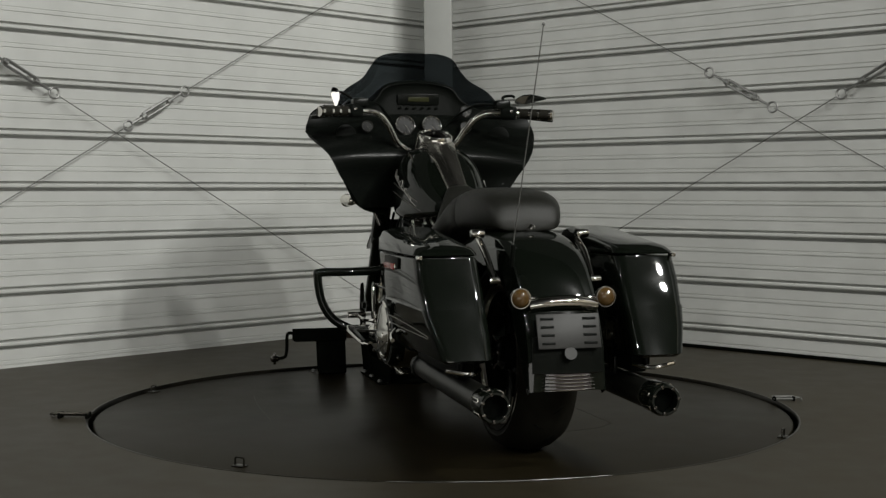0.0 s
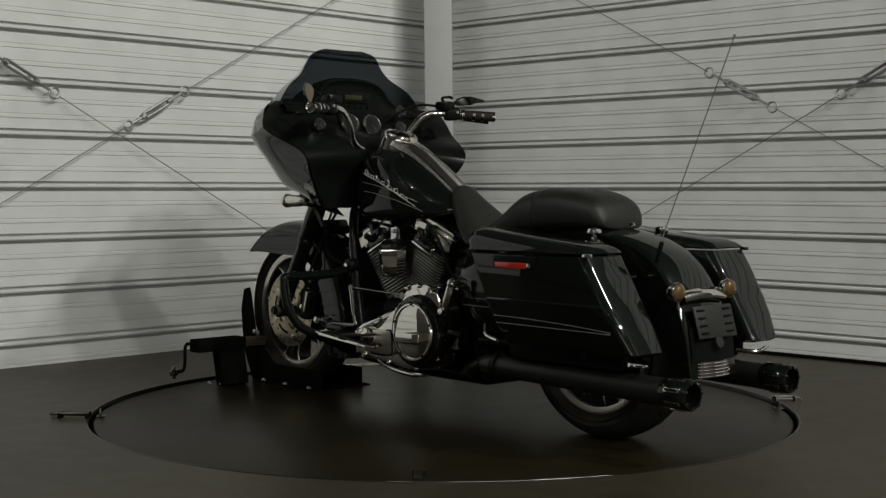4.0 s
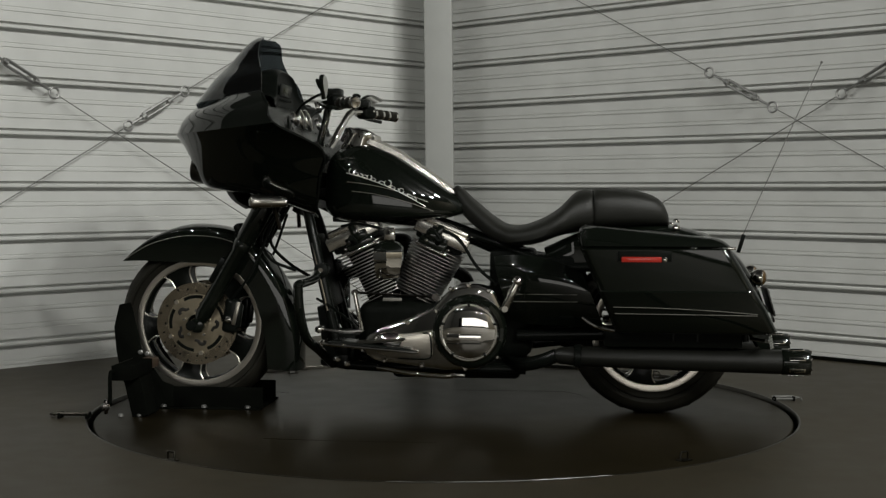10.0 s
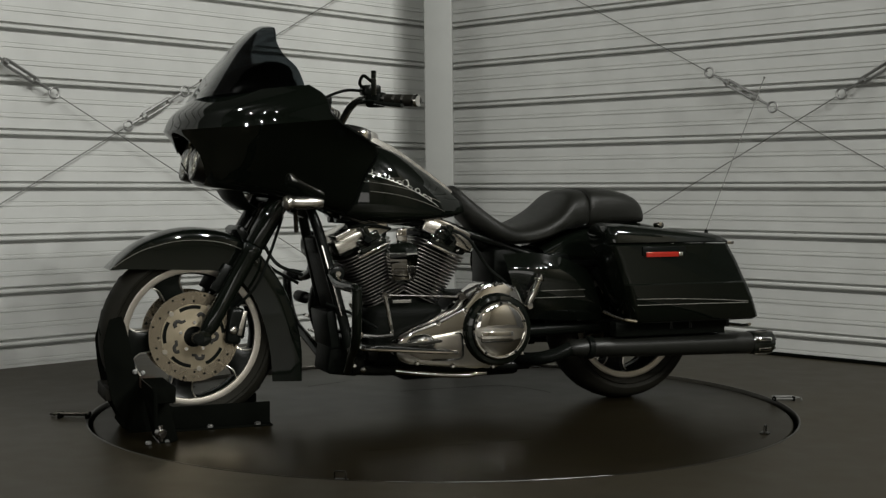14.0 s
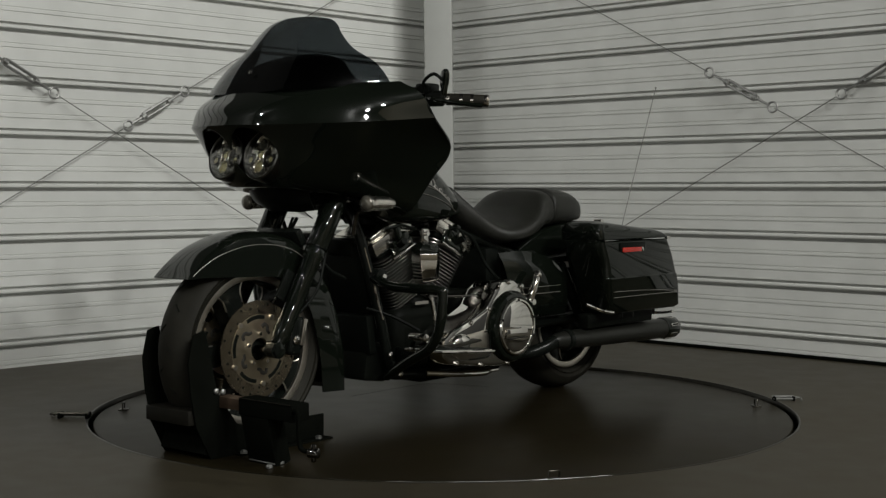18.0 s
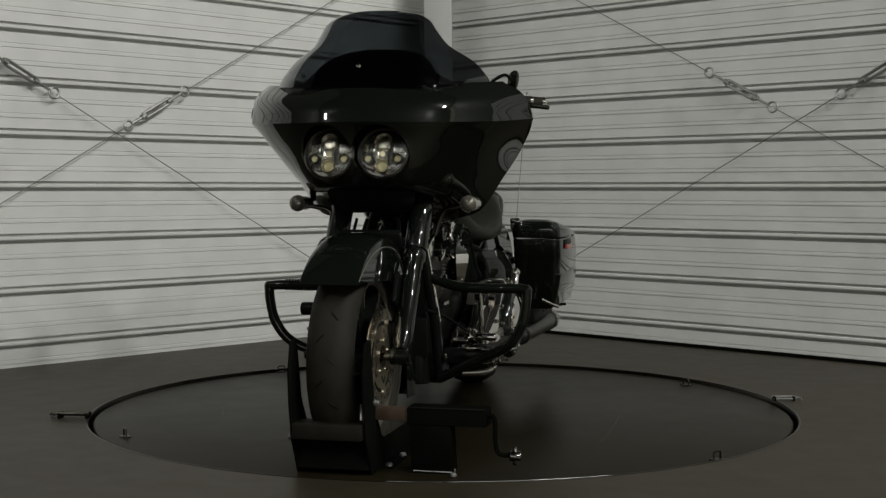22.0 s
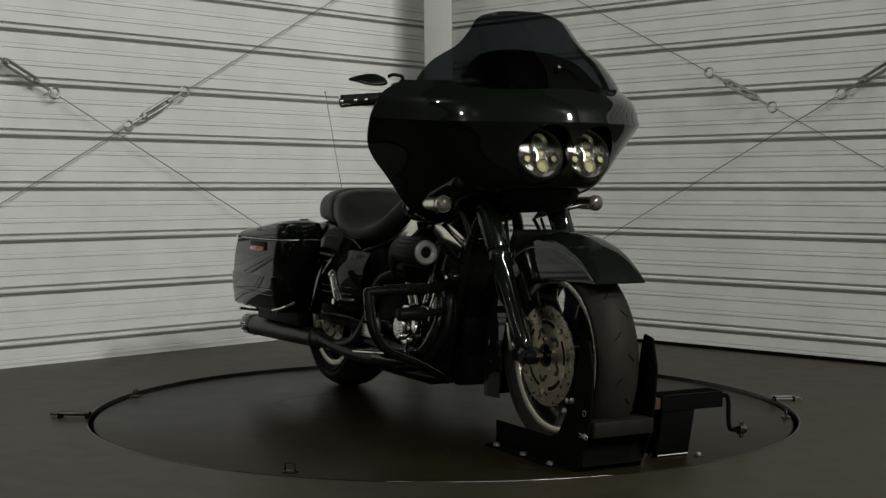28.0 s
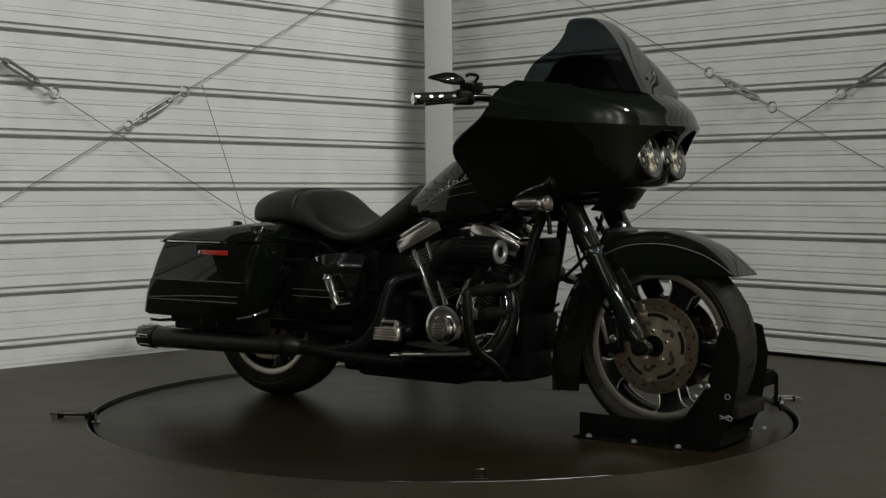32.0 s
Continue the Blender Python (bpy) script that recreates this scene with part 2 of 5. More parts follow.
# screws along the ribs
def screws(wall, direction, inward, first, step, count):
    u = inward
    head = part("screw_head", lathe([(0.0055, 0), (0.0055, 0.002), (0.003, 0.004), (0.0, 0.004)], (0, 0, 0), u, 8), GALV, wall)
    n = 0
    for k in range(1, 7):
        for i in range(count):
            p = wall_point(direction, inward, first + i * step, RIB0 + k * RIB - 0.001, -0.002)
            if n == 0:
                head.matrix_local = Matrix.Translation(p)
            else:
                like(head, Matrix.Translation(p), wall)
            n += 1


screws(wall_w, DIR_L, IN_L, 0.42, 0.62, 5)
screws(wall_e, DIR_R, IN_R, 0.42, 0.62, 5)

# the hall's unseen far sides and ceiling, toned dark or tan to shape reflections
def slab(name, p0, p1, material, label, category):
    size = [b - a for a, b in zip(p0, p1)]
    ob = part(name, rbox(*size, at=[(a + b) / 2 for a, b in zip(p0, p1)], bev=0), material, smooth=False)
    return tagged(ob, label, category, kind="structure")


slab("wall_north_west", (-6.6, -3.6, 0), (-6.4, 4.0, TOP), DIM, "unseen side wall of the hall, dark for the reflections", "wall")
slab("wall_north_east", (6.4, -3.6, 0), (6.6, 4.0, TOP), HALL, "unseen side wall of the hall, tan for the reflections", "wall")
slab("wall_south_east", (8.0, -13.0, 0), (8.2, -3.4, TOP), HALL, "unseen side wall of the hall, tan for the reflections", "wall")
slab("wall_south_west", (-8.2, -13.0, 0), (-8.0, -3.4, TOP), DIM, "unseen side wall of the hall, dark for the reflections", "wall")
slab("wall_return_west", (-8.2, -3.4, 0), (-6.6, -3.2, TOP), DIM, "unseen side wall of the hall, dark for the reflections", "wall")
slab("wall_return_east", (6.6, -3.4, 0), (8.2, -3.2, TOP), HALL, "unseen side wall of the hall, tan for the reflections", "wall")
slab("wall_south", (3.3, -13.2, 0), (8.2, -13.0, TOP), HALL, "unseen wall behind the camera stand, tan for the reflections", "wall")
slab("wall_south_dark", (-8.2, -13.2, 0), (-4.9, -13.0, TOP), DIM, "unseen wall behind the camera stand, dark for the reflections", "wall")
slab("gate_lintel_south", (-4.9, -13.2, 2.3), (3.3, -13.0, TOP), DIM, "unseen dark wall over the assumed gate", "wall")
slab("ceiling", (-8.4, -13.2, TOP), (8.4, 4.0, TOP + 0.1), CEIL, "unseen ceiling of the hall, dark for the reflections", "ceiling")

# dark lengths added out of view, so the fairing mirrors less white wall
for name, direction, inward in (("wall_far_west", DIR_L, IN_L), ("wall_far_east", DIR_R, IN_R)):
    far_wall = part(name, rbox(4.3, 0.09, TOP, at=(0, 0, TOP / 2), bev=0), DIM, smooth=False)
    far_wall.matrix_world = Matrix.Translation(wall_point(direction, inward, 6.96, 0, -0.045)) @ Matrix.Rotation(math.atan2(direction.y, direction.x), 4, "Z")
    tagged(far_wall, "unseen dark cladding added past the ribbed wall for reflections", "wall", kind="structure")

# dark cladding added above, out of view
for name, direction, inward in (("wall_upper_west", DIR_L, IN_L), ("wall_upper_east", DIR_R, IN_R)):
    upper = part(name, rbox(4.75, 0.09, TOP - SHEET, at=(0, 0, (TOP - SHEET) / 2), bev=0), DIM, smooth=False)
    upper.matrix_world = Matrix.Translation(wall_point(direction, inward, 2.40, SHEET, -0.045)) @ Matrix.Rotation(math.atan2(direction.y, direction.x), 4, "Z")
    tagged(upper, "unseen dark cladding added above the ribbed wall sheets", "wall", kind="structure")

# floor, a little above the deck, with the round opening for the turntable and its worn steel lip
RT, FZ = 1.2315, 0.010


def circle_loop(r, z, seg=160):
    return [Vector((math.cos(2 * math.pi * i / seg) * r, math.sin(2 * math.pi * i / seg) * r, z)) for i in range(seg)]


def floor_ring():
    seg = 160
    far = []
    for i in range(seg):
        a = 2 * math.pi * i / seg
        k = 3.4 / max(abs(math.cos(a)), abs(math.sin(a)))
        far.append(Vector((math.cos(a) * k, math.sin(a) * k, FZ)))
    return rings([circle_loop(RT + 0.012, FZ), far], True, False)


floor_ob = tagged(part("floor", floor_ring(), FLOOR, smooth=False), "dark grey coated hall floor with scuffs", "floor", kind="structure")
tagged(part("opening_edge", rings([circle_loop(RT + 0.012, FZ), circle_loop(RT + 0.010, FZ + 0.0015), circle_loop(RT + 0.006, FZ + 0.001), circle_loop(RT + 0.004, FZ - 0.003), circle_loop(RT + 0.004, -0.05)], True, False), LIP), "worn dark steel lip round the turntable opening", "trim", kind="structure")
# the lip's glint at the front, drawn as thin bright arcs
worn = part("lip_glint", join(*[tube([(math.cos(radians(a + n * q / 6)) * (RT + 0.008), math.sin(radians(a + n * q / 6)) * (RT + 0.008), FZ + 0.0012) for q in range(7)], r, 6, 1, ends=r * 0.5)
                              for a, n, r in ((-97, 7, 0.0007), (-89.5, 10, 0.0009), (-79, 7.5, 0.0012), (-71, 3, 0.0008))]), GALV)
tagged(worn, "glints on the steel lip round the turntable, drawn as bright arcs", "trim", kind="structure")
# floor added out of view, brown or dark to set the saddlebags' reflections
slab("floor_south", (-8.2, -13.2, -0.1), (8.2, -6.0, FZ), CONCRETE, "unseen brown concrete floor of the hall, toned for reflections", "floor")
slab("floor_front", (-3.4, -6.0, -0.1), (3.4, -3.4, FZ), CONCRETE, "unseen brown concrete floor by the camera stand, toned for reflections", "floor")
slab("floor_side_west", (-8.2, -6.0, -0.1), (-3.4, 4.0, FZ), DARK_FLOOR, "unseen floor at the hall's side, dark for the reflections", "floor")
slab("floor_side_east", (3.4, -6.0, -0.1), (8.2, 4.0, FZ), DARK_FLOOR, "unseen floor at the hall's side, dark for the reflections", "floor")
slab("pit_floor", (-1.5, -1.5, -0.10), (1.5, 1.5, -0.06), BLACK, "dark pit under the turntable", "floor")

# shaded gap between the east wall's lowest sheet and the floor, drawn as a dark strip
gap = part("base_gap_shade", rbox(4.4, 0.012, 0.016, at=(0, 0, 0), bev=0.002), STEEL_BLACK)
gap.matrix_world = Matrix.Translation(wall_point(DIR_R, IN_R, 2.5, FZ + 0.008, 0.007)) @ Matrix.Rotation(math.atan2(DIR_R.y, DIR_R.x), 4, "Z")
tagged(gap, "dark strip for the shaded gap at the foot of the ribbed wall", "trim", kind="structure")

# corner column
col = part("column", rbox(0.151, 0.26, TOP, at=(0, 0.08, TOP / 2), bev=0.006), COLUMN)
col.matrix_world = pose(-0.010, 2.56, 0, 0, -0.60, -1)
tagged(col, "pale grey painted steel column in the corner of the hall", "column", kind="structure")


# bracing wires with turnbuckles in front of both walls
def wire_cross(direction, inward, group, ends, buckles):
    """ends: two wires, each from (along, z) to (along, z); buckles: their stretches along the wire."""
    for (a, b), (b0, b1), k in zip(ends, buckles, (0, 1)):
        off = 0.05 + 0.012 * k
        p = wall_point(direction, inward, a[0], a[1], off)
        q = wall_point(direction, inward, b[0], b[1], off)
        d = (q - p).normalized()
        root = thing("bracing_wire", "thin steel bracing wire with a galvanised turnbuckle along the ribbed wall", "wire", group, Matrix.Translation(p))
        loc = lambda t: (p.lerp(q, t) - p)
        part("rope", join(tube([loc(0), loc(b0)], 0.0025, 8, 1), tube([loc(b1), loc(1)], 0.0025, 8, 1)), CABLE, root)
        c0, c1 = loc(b0), loc(b1)
        L = (c1 - c0).length
        up = d.cross(inward).normalized()
        side = 0.012
        part("turnbuckle", join(
            tube([c0 + d * L * 0.30 + up * side, c0 + d * L * 0.72 + up * side], 0.0075, 8, 1),
            tube([c0 + d * L * 0.30 - up * side, c0 + d * L * 0.72 - up * side], 0.0075, 8, 1),
            cyl(c0 + d * L * 0.27, c0 + d * L * 0.33, 0.014, seg=12), cyl(c0 + d * L * 0.69, c0 + d * L * 0.75, 0.014, seg=12),
            tube([c0 + d * L * 0.08, c0 + d * L * 0.28], 0.006, 8, 1), tube([c0 + d * L * 0.74, c0 + d * L * 0.92], 0.006, 8, 1)), GALV, root)
        for c in (c0 + d * 0.012, c1 - d * 0.012):
            loop = [c + (d * math.cos(x) + up * math.sin(x)) * 0.024 for x in [2 * math.pi * i / 16 for i in range(17)]]
            part("eye_ring", tube(loop, 0.005, 8, 1, cap=False), GALV, root)


def on_line(a, b, along):
    return a[1] + (b[1] - a[1]) * (along - a[0]) / (b[0] - a[0])


def stretch(a, b, x0, x1):
    return (x0 - a[0]) / (b[0] - a[0]), (x1 - a[0]) / (b[0] - a[0])


# west wall: wires fall and rise across each other
W1, W2 = ((3.9, on_line((2.78, 1.351), (0.684, 0.238), 3.9)), (0.28, on_line((2.78, 1.351), (0.684, 0.238), 0.28))), ((0.3, on_line((0.882, 1.791), (2.79, 0.731), 0.3)), (3.9, on_line((0.882, 1.791), (2.79, 0.731), 3.9)))
wire_cross(DIR_L, IN_L, "bracing wires of the west wall", (W1, W2), (stretch(*W1, 2.86, 2.515), stretch(*W2, 1.83, 2.165)))
E1, E2 = ((0.3, on_line((1.024, 1.78), (2.744, 0.879), 0.3)), (3.9, on_line((1.024, 1.78), (2.744, 0.879), 3.9))), ((0.3, on_line((0.801, 0.32), (2.736, 1.321), 0.3)), (3.9, on_line((0.801, 0.32), (2.736, 1.321), 3.9)))
wire_cross(DIR_R, IN_R, "bracing wires of the east wall", (E1, E2), (stretch(*E1, 1.83, 2.195), stretch(*E2, 2.525, 2.89)))

# ---- the turntable ----
turntable = thing("turntable", "round dark turntable deck set flush in the floor", "turntable", m=pose(0, 0, 0))
part("deck", lathe([(0.02, 0.0), (RT - 0.017, 0.0), (RT - 0.014, -0.001), (RT - 0.012, -0.004), (RT - 0.012, -0.035), (0.02, -0.035)], (0, 0, 0), (0, 0, 1), 128), DISC, turntable)
part("edge_strip", lathe([(RT - 0.0115, -0.006), (RT - 0.009, -0.004), (RT - 0.009, -0.034), (RT - 0.0115, -0.034)], (0, 0, 0), (0, 0, 1), 128, cap=False), STEEL_BLACK, turntable, "black steel edge strip")


for line in (((-0.419, -0.477), (-0.492, -0.39), (-0.537, -0.22)), ((-0.419, -0.477), (-0.21, -0.474), (-0.004, -0.468)), ((-0.05, 0.629), (0.267, 0.632), (0.506, 0.618)), ((0.72, -0.35), (0.637, -0.317)), ((0.30, -0.72), (0.12, -0.80))):
    part("deck_scratch", tube([(x, y, 0.0002) for x, y in line], 0.0005, 5, 2), LIP, turntable)


def lashing_ring(x, y):
    a = math.atan2(y, x)
    r = part("lashing_ring", join(
        rbox(0.030, 0.040, 0.004, at=(0, 0, 0.002), bev=0.0015),
        tube([(0, -0.016, 0.002), (0, -0.016, 0.022), (0, -0.013, 0.026), (0, 0.013, 0.026), (0, 0.016, 0.022), (0, 0.016, 0.002)], 0.0028, 8, 1)), LIP, turntable, "small square lashing loop bolted to the deck edge")
    r.matrix_local = pose(x, y, 0, 0, 0, math.degrees(a))


for x, y in ((-0.80, -0.909), (0.69, 0.985), (-0.80, 0.82), (0.75, -0.87)):
    lashing_ring(x, y)


def floor_bolt(x, y, turn, metal):
    """A slide bolt that lies on the floor beside the deck."""
    root = thing("slide_bolt", "galvanised slide bolt fixed to the floor beside the turntable", "bolt", "slide bolts on the floor", pose(x, y, FZ, 0, 0, turn))
    for k in (-1, 1):
        part("rod", tube([(-0.055, 0.013 * k, 0.014 + 0.004 * k), (0.055, 0.013 * k, 0.014 + 0.004 * k)], 0.0055, 8, 1), metal, root)
        part("bracket", rbox(0.010, 0.045, 0.020, at=(0.048 * k, 0, 0.010), bev=0.003), STEEL_BLACK, root)
    part("hook", tube([(0.055, 0, 0.014), (0.08, 0, 0.014), (0.085, -0.012, 0.012), (0.08, -0.03, 0.006)], 0.005, 8, 3), metal, root)
    return root


floor_bolt(-1.262, -0.235, 176, LIP)
floor_bolt(1.262, 0.146, 2, CABLE).scale = (0.74, 0.74, 0.74)

# ---- the motorcycle; x is ahead, y to its left, z up from the deck ----
bike = thing("motorcycle", "black touring motorcycle with shark-nose fairing and chrome engine parts", "motorcycle", m=pose(0, -0.0492, 0))
FA, RA = Vector((0.90, 0, 0.303)), Vector((-0.74, 0, 0.293))


def tyre_profile(radius, width, rim):
    """Rows of (radius, lateral) round a tyre."""
    w = width / 2
    return [(rim, -w * 0.72), (rim + 0.010, -w * 0.86), (rim + (radius - rim) * 0.45, -w), (radius - 0.028, -w * 0.92), (radius - 0.010, -w * 0.62), (radius - 0.002, -w * 0.3), (radius, 0),
            (radius - 0.002, w * 0.3), (radius - 0.010, w * 0.62), (radius - 0.028, w * 0.92), (rim + (radius - rim) * 0.45, w), (rim + 0.010, w * 0.86), (rim, w * 0.72)]


def wheel(name, at, radius, width, rim, rim_w, disc_sides, disc_y):
    """A cast wheel under the motorcycle: tyre, rim, five split spokes, hub, brake discs."""
    root = new(name)
    root.parent, root.matrix_local = bike, Matrix.Translation(at)
    Y = (0, 1, 0)
    t = part("tyre", lathe(tyre_profile(radius, width, rim + 0.001), (0, 0, 0), Y, 72, cap=False), RUBBER, root, "black road tyre")
    # short slanted tread grooves on both shoulders
    cuts = []
    for k in range(15):
        for sy in (-1, 1):
            line = []
            for q in range(3):
                yy = sy * width * (0.06 + 0.075 * q)
                a = 2 * math.pi * (k + (0.5 if sy > 0 else 0)) / 15 + 0.035 * q
                rr = radius + 0.0004 - 0.0125 * (abs(yy) / (width * 0.33)) ** 2.4
                line.append(Vector((rr * math.sin(a), yy, rr * math.cos(a))))
            cuts.append(tube(line, 0.0017, 5, 1))
    part("tread_grooves", join(*cuts), BLACK, t)["kind"] = "stuff"
    part("sidewall_rib", join(*[lathe([(r, s * (width / 2 - 0.004)), (r + 0.0015, s * (width / 2 + 0.0015)), (r + 0.003, s * (width / 2 - 0.004))], (0, 0, 0), Y, 72, cap=False)
                               for s in (-1, 1) for r in (rim + 0.022,)]), RUBBER, root)
    w = rim_w / 2
    part("rim", lathe([(rim, -w), (rim, -w + 0.006), (rim - 0.012, -w + 0.012), (rim - 0.020, -w + 0.022), (rim - 0.026, 0), (rim - 0.020, w - 0.022), (rim - 0.012, w - 0.012), (rim, w - 0.006), (rim, w)],
                      (0, 0, 0), Y, 72, cap=False), SATIN, root, "black cast rim")
    for s in (-1, 1):
        part("rim_face", lathe([(rim + 0.004, s * (w - 0.004)), (rim + 0.004, s * (w + 0.004)), (rim - 0.001, s * (w + 0.005)), (rim - 0.018, s * (w + 0.001)), (rim - 0.020, s * (w - 0.008))], (0, 0, 0), Y, 72, cap=False), ALU, root, "machined aluminium rim face")
    # spokes: five broad black blades that flare at the rim; the windows between them have machined edges
    half = lambda r: 0.033 + 0.004 * max(0.0, (r - 0.12) / 0.08) + 0.034 * max(0.0, (r - (rim - 0.060)) / 0.045) ** 2.2
    r1 = rim - 0.017
    for k in range(5):
        turn = pose(0, 0, 0, 0, 72 * k + 24, 0)
        pts = []
        for q in range(15):
            z = 0.05 + (r1 - 0.05) * q / 14
            yy = 0.036 - 0.007 * math.sin(q / 14 * math.pi)
            hw = half(z)
            pts.append([Vector((hw, yy, z)), Vector((hw * 0.8, yy + 0.004, z)), Vector((-hw * 0.8, yy + 0.004, z)), Vector((-hw, yy, z)), Vector((-hw, -yy, z)), Vector((-hw * 0.8, -yy - 0.004, z)), Vector((hw * 0.8, -yy - 0.004, z)), Vector((hw, -yy, z))])
        bm = rings(pts)
        bm.transform(turn)
        sp = part("spoke", bm, SATIN, root, "broad black spoke with machined edges")
        for c in (0, 3, 4, 7):
            part("spoke_edge", tube([turn @ (p[c] + Vector((0, 0.001 if c < 4 else -0.001, 0))) for p in pts[8:]], 0.0026, 6, 1), ALU, sp)
    part("hub", lathe([(0.03, -width * 0.42), (0.05, -width * 0.36), (0.055, -0.02), (0.055, 0.02), (0.05, width * 0.36), (0.03, width * 0.42)], (0, 0, 0), Y, 32), SATIN, root)
    part("axle", cyl((0, -0.13, 0), (0, 0.13, 0), 0.012, seg=16), DARK_CHROME, root)
    for s in disc_sides:
        y = s * disc_y
        disc = part("brake_disc", lathe([(0.150, y - 0.0025), (0.150, y + 0.0025), (0.108, y + 0.0025), (0.108, y - 0.0025), (0.150, y - 0.0025)], (0, 0, 0), Y, 64, cap=False), DISC_STEEL, root, "drilled steel brake disc")
        # holes in pairs round the friction ring
        holes = []
        for k in range(24):
            a = 2 * math.pi * k / 24
            r = (0.118, 0.129, 0.140)[k % 3]
            c = Vector((r * math.sin(a), y, r * math.cos(a)))
            holes.append(cyl(c - Vector((0, 0.0031, 0)), c + Vector((0, 0.0031, 0)), 0.0041, seg=8))
        part("drilled_hole", join(*holes), BLACK, disc)["kind"] = "stuff"
        # broad carrier with five long arc slots and five hooked cut-outs further in
        carrier = part("disc_carrier", lathe([(0.1085, y - 0.003), (0.1085, y + 0.003), (0.062, y + 0.004), (0.035, y + 0.007), (0.035, y - 0.006), (0.062, y - 0.004), (0.1085, y - 0.003)], (0, 0, 0), Y, 48, cap=False), CARRIER, disc, "cast carrier with arc slots and hooked cut-outs")
        arc = lambda r, a: (r * math.sin(radians(a)), 0, r * math.cos(radians(a)))
        for k in range(5):
            turn = pose(0, y, 0, 0, 72 * k + 8, 0)
            bm = tube([arc(0.0985, a) for a in (-21, -10, 0, 10, 21)], 0.0085, 8, 3)
            bm.transform(turn @ Matrix.Diagonal((1, 0.55, 1, 1)))
            part("carrier_slot", bm, BLACK, carrier)
            bm = tube([arc(0.060, 20), arc(0.063, 32), arc(0.074, 37), arc(0.078, 48), arc(0.068, 54)], 0.0088, 8, 3)
            bm.transform(turn @ Matrix.Diagonal((1, 0.62, 1, 1)))
            part("carrier_hook", bm, HOOK, carrier)
            part("carrier_pin", move(cyl((0.0, -0.006, 0.108), (0.0, 0.008 * s, 0.108), 0.008, seg=14), turn @ pose(0, 0, 0, 0, 36, 0)), ALU, carrier)
        for k in range(5):
            a = radians(72 * k)
            c = Vector((0.048 * math.sin(a), y + s * 0.007, 0.048 * math.cos(a)))
            part("disc_bolt", cyl(c - Vector((0, s * 0.004, 0)), c + Vector((0, s * 0.005, 0)), 0.006, seg=8), CHROME, carrier)
    return root


front_wheel = wheel("front_wheel", FA, 0.302, 0.135, 0.230, 0.092, (-1, 1), 0.072)
rear_wheel = wheel("rear_wheel", RA, 0.296, 0.185, 0.209, 0.140, (-1,), 0.085)


# fenders: a curved blade with drawn-down sides
def fender(name, outer, lower, half, label):
    rows = []
    for o, l in zip(catmull([(x, 0, z) for x, z in outer], 4), catmull([(x, 0, z) for x, z in lower], 4)):
        row = []
        for k in range(9):
            a = math.pi / 2 * min(k / 5, 1)
            drop = 0.16 * (1 - math.cos(a)) + (0.84 * (k - 5) / 3 if k > 5 else 0)
            p = o.lerp(l, drop)
            row.append(Vector((p.x, half * math.sin(a), p.z)))
        rows.append(row)
    return part(name, grid(mirrored(rows), 0.003), PAINT, bike, label)


FEND_O = [(1.173, 0.531), (1.131, 0.577), (1.058, 0.628), (0.934, 0.665), (0.79, 0.653), (0.687, 0.598), (0.606, 0.495), (0.555, 0.392), (0.524, 0.269), (0.521, 0.135)]
FEND_L = [(1.168, 0.530), (1.110, 0.532), (1.04, 0.530), (0.935, 0.526), (0.82, 0.520), (0.745, 0.488), (0.695, 0.42), (0.665, 0.34), (0.645, 0.25), (0.636, 0.14)]
front_fender = fender("front_fender", FEND_O, FEND_L, 0.084, "gloss black front fender with a long rear skirt")
REAR_O = [(-0.36, 0.585), (-0.50, 0.645), (-0.66, 0.672), (-0.813, 0.665), (-0.935, 0.630), (-1.025, 0.572), (-1.092, 0.478), (-1.134, 0.366), (-1.148, 0.235)]
REAR_L = [(-0.42, 0.44), (-0.50, 0.50), (-0.62, 0.55), (-0.76, 0.56), (-0.87, 0.53), (-0.94, 0.48), (-1.00, 0.41), (-1.06, 0.32), (-1.12, 0.22)]
rear_fender = fender("rear_fender", REAR_O, REAR_L, 0.112, "gloss black rear fender down to the tail lamp strip")
# silver line along the front fender
for s in (-1, 1):
    line = [o.lerp(l, 0.30) for o, l in zip(catmull([(x, 0, z) for x, z in FEND_O], 4), catmull([(x, 0, z) for x, z in FEND_L], 4))][1:22]
    part("pinstripe", tube([Vector((p.x, s * 0.0852, p.z)) for p in line], 0.0012, 6, 1), PINSTRIPE, front_fender)

# fairing: an upper crown down to the crease, and the lower sides
F_A = [(0.889, 0, 1.088), (0.872, 0.12, 1.092), (0.805, 0.220, 1.10), (0.70, 0.312, 1.114), (0.585, 0.380, 1.124)]
F_B = [(0.950, 0, 1.037), (0.926, 0.135, 1.040), (0.850, 0.258, 1.052), (0.715, 0.366, 1.066), (0.555, 0.440, 1.085)]
F_C = [(0.977, 0, 0.986), (0.948, 0.150, 0.985), (0.862, 0.280, 0.988), (0.715, 0.388, 0.996), (0.522, 0.466, 1.012)]
F_D = [(0.950, 0, 0.945), (0.918, 0.145, 0.938), (0.840, 0.250, 0.932), (0.680, 0.345, 0.930), (0.374, 0.405, 0.926)]
F_E = [(0.915, 0, 0.860), (0.880, 0.138, 0.852), (0.800, 0.212, 0.845), (0.630, 0.285, 0.838), (0.394, 0.350, 0.835)]
F_F = [(0.872, 0, 0.806), (0.845, 0.118, 0.802), (0.765, 0.170, 0.790), (0.620, 0.218, 0.770), (0.420, 0.276, 0.725)]
